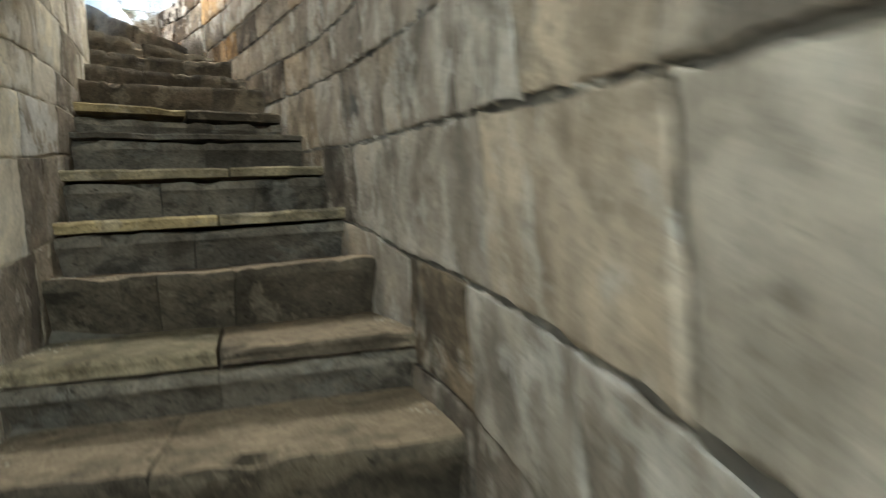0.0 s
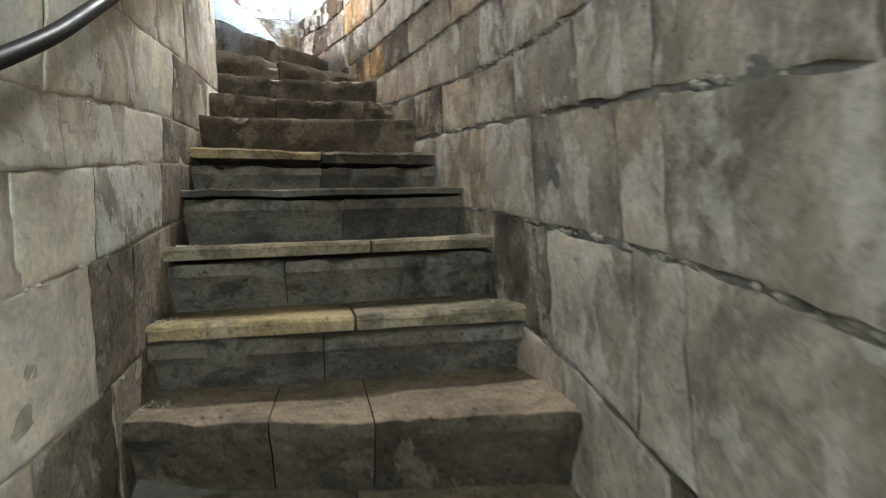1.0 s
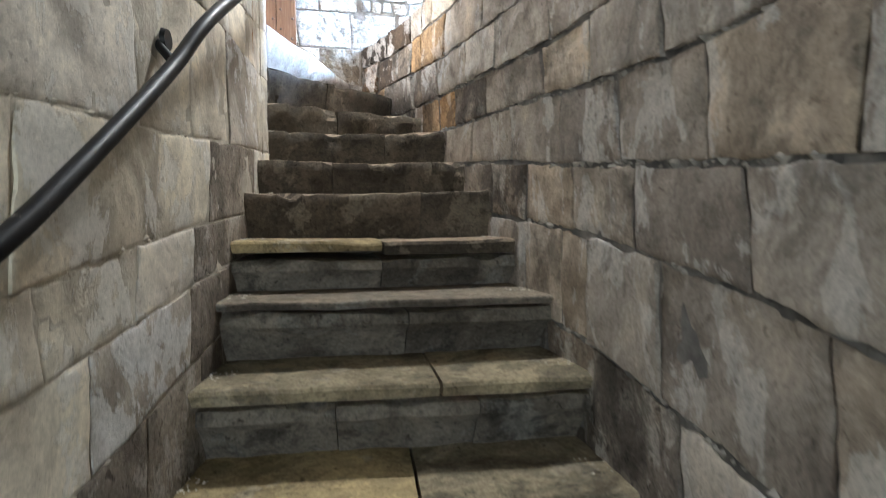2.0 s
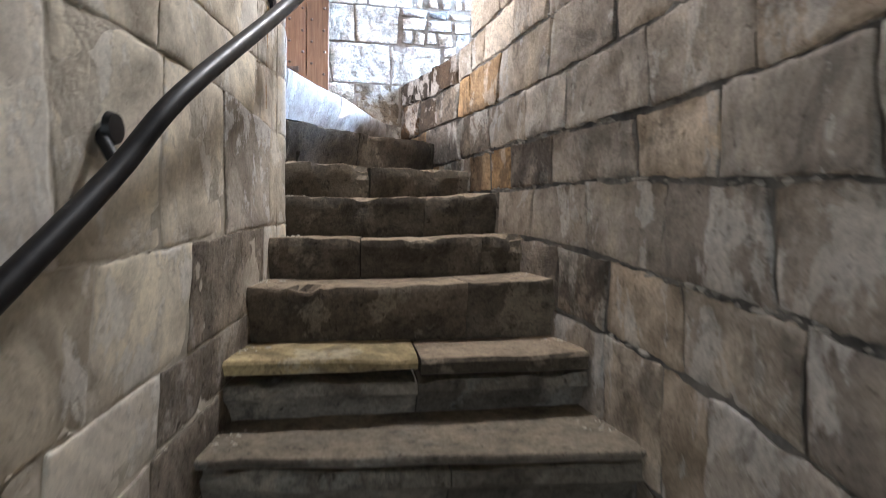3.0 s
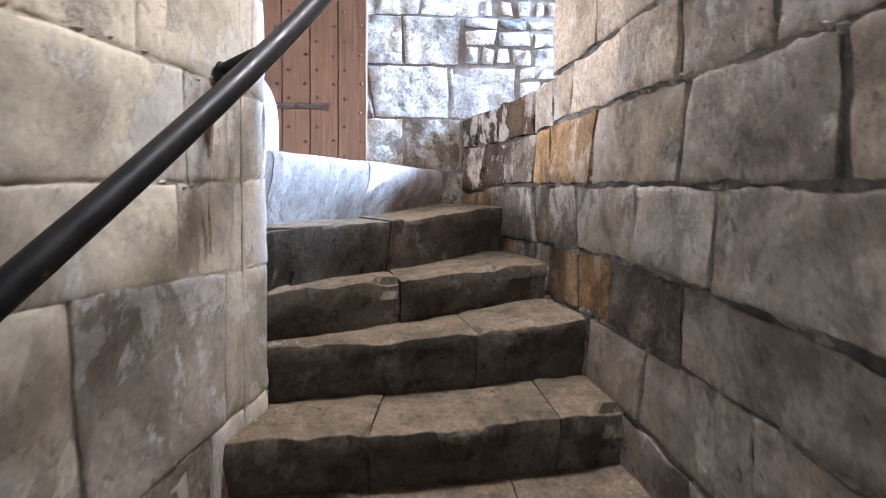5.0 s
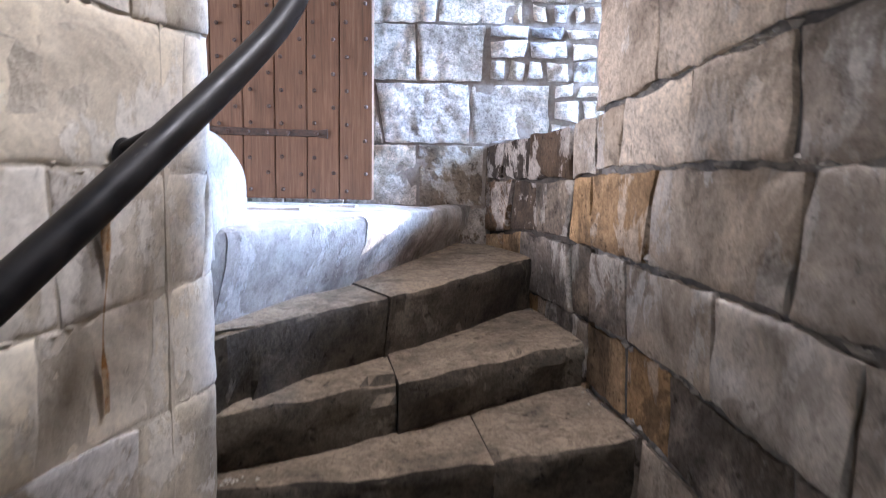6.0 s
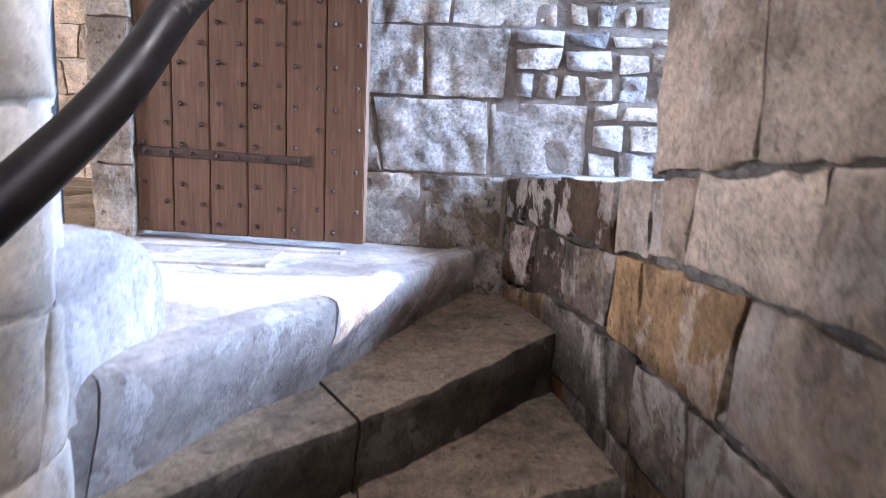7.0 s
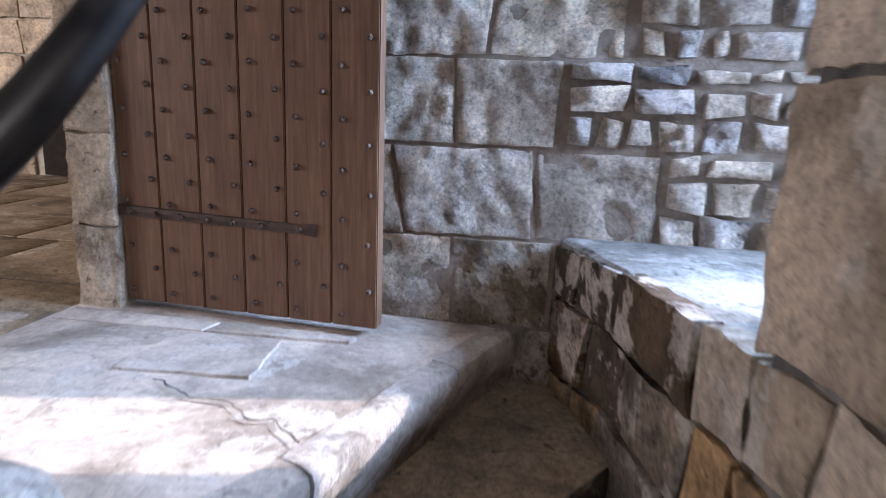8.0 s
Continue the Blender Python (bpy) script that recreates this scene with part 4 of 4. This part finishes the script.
def stud_mesh():
    bm = bmesh.new()
    for r, d in ((0.0085, 0.0), (0.0082, 0.005), (0.0050, 0.0105)):
        for k in range(6):
            a = math.pi / 3 * k
            bm.verts.new((r * math.cos(a), -d, r * math.sin(a)))
    bm.verts.ensure_lookup_table()
    for j in range(2):
        for k in range(6):
            n = (k + 1) % 6
            bm.faces.new((bm.verts[j * 6 + k], bm.verts[j * 6 + n], bm.verts[j * 6 + 6 + n], bm.verts[j * 6 + 6 + k]))
    bm.faces.new(bm.verts[12:18])
    bmesh.ops.recalc_face_normals(bm, faces=bm.faces)
    me = bpy.data.meshes.new("stud")
    bm.to_mesh(me)
    bm.free()
    me.materials.append(MAT_IRON)
    return me


STUD = stud_mesh()
rnd = random.Random(3)
for i in range(boards):
    for col, off in ((0.22, 0.0), (0.80, 0.064)):
        z = DOOR_Z0 + 0.035 + off
        while z < DOOR_Z1 - 0.03:
            if not 0.605 < z < 0.665 or i == boards - 1:
                ob = new("stud", STUD)
                ob.parent = plank_door
                ob.matrix_local = pose((i + col) * bw + rnd.uniform(-0.004, 0.004), 0.0005, z + rnd.uniform(-0.004, 0.004), 0, rnd.uniform(0, 60), 0)
            z += 0.1275


def strap(z):
    bm = bmesh.new()
    n = 14
    rows = []
    for i in range(n + 1):
        x = -0.012 + (leaf * 0.775 + 0.012) * i / n
        h = 0.0165 - 0.004 * i / n + (0.006 if i == n else 0)
        zz = z + 0.012 * (0.5 - i / n)
        rows.append([bm.verts.new((x, -0.001, zz - h)), bm.verts.new((x, -0.007, zz - h + 0.002)), bm.verts.new((x, -0.0085, zz)), bm.verts.new((x, -0.007, zz + h - 0.002)), bm.verts.new((x, -0.001, zz + h))])
    for p, q in zip(rows, rows[1:]):
        for j in range(4):
            bm.faces.new((p[j], p[j + 1], q[j + 1], q[j]))
        bm.faces.new((p[4], p[0], q[0], q[4]))
    bm.faces.new(rows[0])
    bm.faces.new(rows[-1][::-1])
    ob = part("strap_hinge", bm, MAT_IRON, plank_door, "rusted wrought-iron strap hinge", smooth=False)
    for f in (0.06, 0.2, 0.33, 0.47, 0.6, 0.74, 0.93):
        st = new("stud", STUD)
        st.parent = ob
        st.matrix_local = pose(leaf * 0.775 * f, -0.0075, z + 0.012 * (0.5 - f), 0, 20 * f, 0)
    return ob


strap(0.640)
strap(1.72)

# ---- handrail ----
RAIL_R = 0.0205


def tube(points, radius, name, material, parent=None, label="", sides=16):
    """A bent round bar through the points."""
    pts = [Vector(p) for p in points]
    path = []
    for i in range(len(pts) - 1):
        p0, p1, p2, p3 = pts[max(0, i - 1)], pts[i], pts[i + 1], pts[min(len(pts) - 1, i + 2)]
        for j in range(6):
            t = j / 6
            path.append(0.5 * ((2 * p1) + (p2 - p0) * t + (2 * p0 - 5 * p1 + 4 * p2 - p3) * t * t + (3 * p1 - p0 - 3 * p2 + p3) * t**3))
    path.append(pts[-1])
    bm = bmesh.new()
    rings = []
    side = None
    for i, p in enumerate(path):
        d = (path[min(len(path) - 1, i + 1)] - path[max(0, i - 1)]).normalized()
        side = Vector((1, 0.2, 0)) if side is None else side
        side = (side - d * side.dot(d)).normalized()
        up = d.cross(side)
        rings.append([bm.verts.new(p + radius * (math.cos(2 * math.pi * k / sides) * side + math.sin(2 * math.pi * k / sides) * up)) for k in range(sides)])
    for a, b in zip(rings, rings[1:]):
        for k in range(sides):
            n = (k + 1) % sides
            bm.faces.new((a[k], a[n], b[n], b[k]))
    bm.faces.new(rings[0][::-1])
    bm.faces.new(rings[-1])
    return part(name, bm, material, parent, label)


def rail_point(y, z, off=None):
    """A point beside the left wall; the rail's offset from it is fitted to the camera's view."""
    if off is None:
        off = float(np.interp(y, [p[0] for p in RAIL_OFF], [p[1] for p in RAIL_OFF]))
    return (on_line(LEFT_LINE, y) + off, y, z)


RAIL_YZ = [(-6.6, -2.40), (-6.0, -2.06), (-5.2, -1.60), (-4.4, -1.14), (-3.9, -0.865), (-3.54, -0.665), (-3.3, -0.510), (-2.9, -0.235), (-2.7, -0.045), (-2.25, 0.265), (-1.95, 0.485), (-1.66, 0.700)]
RAIL_OFF = [(-3.3, 0.062), (-2.9, 0.075), (-2.7, 0.110), (-2.25, 0.165), (-1.95, 0.215), (-1.66, 0.245)]
handrail = tagged(new("handrail"), "black painted steel handrail following the stair wall", "handrail")
tube([rail_point(y, z) for y, z in RAIL_YZ] + RAIL_END, RAIL_R, "rail", MAT_RAIL, handrail)
for y, z in ((-5.45, -1.82), (-4.1, -1.055), (-2.75, -0.125), (-1.66, 0.50)):
    yr = y - 0.10
    zr = float(np.interp(yr, [p[0] for p in RAIL_YZ], [p[1] for p in RAIL_YZ]))
    a = Vector(rail_point(y, z, -0.02))
    c = Vector(rail_point(yr, zr)) + Vector((0, 0, -0.012))
    b = a.lerp(c, 0.75) + Vector((0, 0, -0.02))
    tube([a, a.lerp(b, 0.5), b, c], 0.012, "bracket", MAT_RAIL, handrail, sides=10)
    bm = bmesh.new()
    bmesh.ops.create_cone(bm, cap_ends=True, segments=18, radius1=0.032, radius2=0.028, depth=0.012)
    k = (on_line(LEFT_LINE, y + 0.01) - on_line(LEFT_LINE, y - 0.01)) / 0.02
    bmesh.ops.transform(bm, matrix=Matrix.Translation(Vector(rail_point(y, z, 0.012))) @ Vector((1, -k, 0)).to_track_quat("Z", "Y").to_matrix().to_4x4(), verts=bm.verts)
    part("wall_plate", bm, MAT_RAIL, handrail)
newel = tagged(new("rail_post"), "slim black steel post standing on the landing", "post")
tube([(-0.935, -0.868, LANDING_Z - 0.01), (-0.935, -0.868, 0.8), (-0.935, -0.868, 1.3), (-0.935, -0.868, 2.0)], 0.019, "post", MAT_RAIL, newel)
bm = bmesh.new()
bmesh.ops.create_cone(bm, cap_ends=True, segments=20, radius1=0.04, radius2=0.036, depth=0.012)
bmesh.ops.translate(bm, vec=(-0.935, -0.868, LANDING_Z + 0.008), verts=bm.verts)
part("base_plate", bm, MAT_RAIL, newel)

# rust run under the bracket
bm = bmesh.new()
rows = []
for i in range(26):
    z = 0.47 - 0.36 * i / 25
    y = -1.70 - 0.03 * i / 25 + 0.012 * wob((z, 0, 0), 9, 2)
    w = max(0.001, 0.005 + 0.010 * max(0.0, 1 - i / 8) + 0.007 * wob((z, 3, 0), 17, 4))
    rows.append([bm.verts.new(face_left(y - w, z, 0.0065)), bm.verts.new(face_left(y + w, z, 0.0065))])
for p, q in zip(rows, rows[1:]):
    bm.faces.new((p[0], p[1], q[1], q[0]))
part("rust_run", bm, MAT_RUST, wall_left, "orange rust run below the bracket")


# crumbling mortar along the bed joints
def crumbs(name, face, beds, u0, u1, depth, count, material, label, seed, size):
    rnd = random.Random(seed)
    verts, faces = [], []
    for _ in range(count):
        u = rnd.uniform(u0, u1)
        bed = rnd.choice(beds)
        v = line_at(bed, u) + rnd.gauss(0, 0.006)
        if not stair_z(u) - 0.1 < v < stair_z(u) + 1.9 or wob((u, v, 0), 2.5, seed) < -0.05:
            continue
        r = size * rnd.uniform(0.4, 1.0) ** 1.6
        w = r * rnd.uniform(1.0, 2.2)
        n = len(verts)
        for du, dv, dd in ((-w, 0, 0), (0, -r, 0.1), (w, 0, 0), (0, r, 0.1), (w * 0.2, r * 0.2, r * 0.9), (0, 0, -r)):
            verts.append(face(u + du * rnd.uniform(0.7, 1.2), v + dv * rnd.uniform(0.7, 1.2), depth + dd * 1.0 if abs(dd) < 0.09 else depth))
        faces += [(n, n + 1, n + 4), (n + 1, n + 2, n + 4), (n + 2, n + 3, n + 4), (n + 3, n, n + 4), (n + 1, n, n + 5), (n + 2, n + 1, n + 5), (n + 3, n + 2, n + 5), (n, n + 3, n + 5)]
    me = bpy.data.meshes.new(name)
    me.from_pydata(verts, [], faces)
    me.materials.append(material)
    return tagged(new(name, me), label, "mortar", kind="stuff")


crumbs("mortar_crumbs", face_left, LEFT_BEDS, -4.6, PILLAR_Y - 0.03, -0.010, 2600, MAT_LIME_MORTAR, "crumbling pale mortar in the joints of the limewashed wall", 91, 0.017)
crumbs("mortar_lumps", face_right, RIGHT_BEDS, -5.6, JAMB_Y - 0.05, -0.014, 3000, MAT_GREY_MORTAR, "crumbling grey mortar in the joints of the buff wall", 92, 0.019)
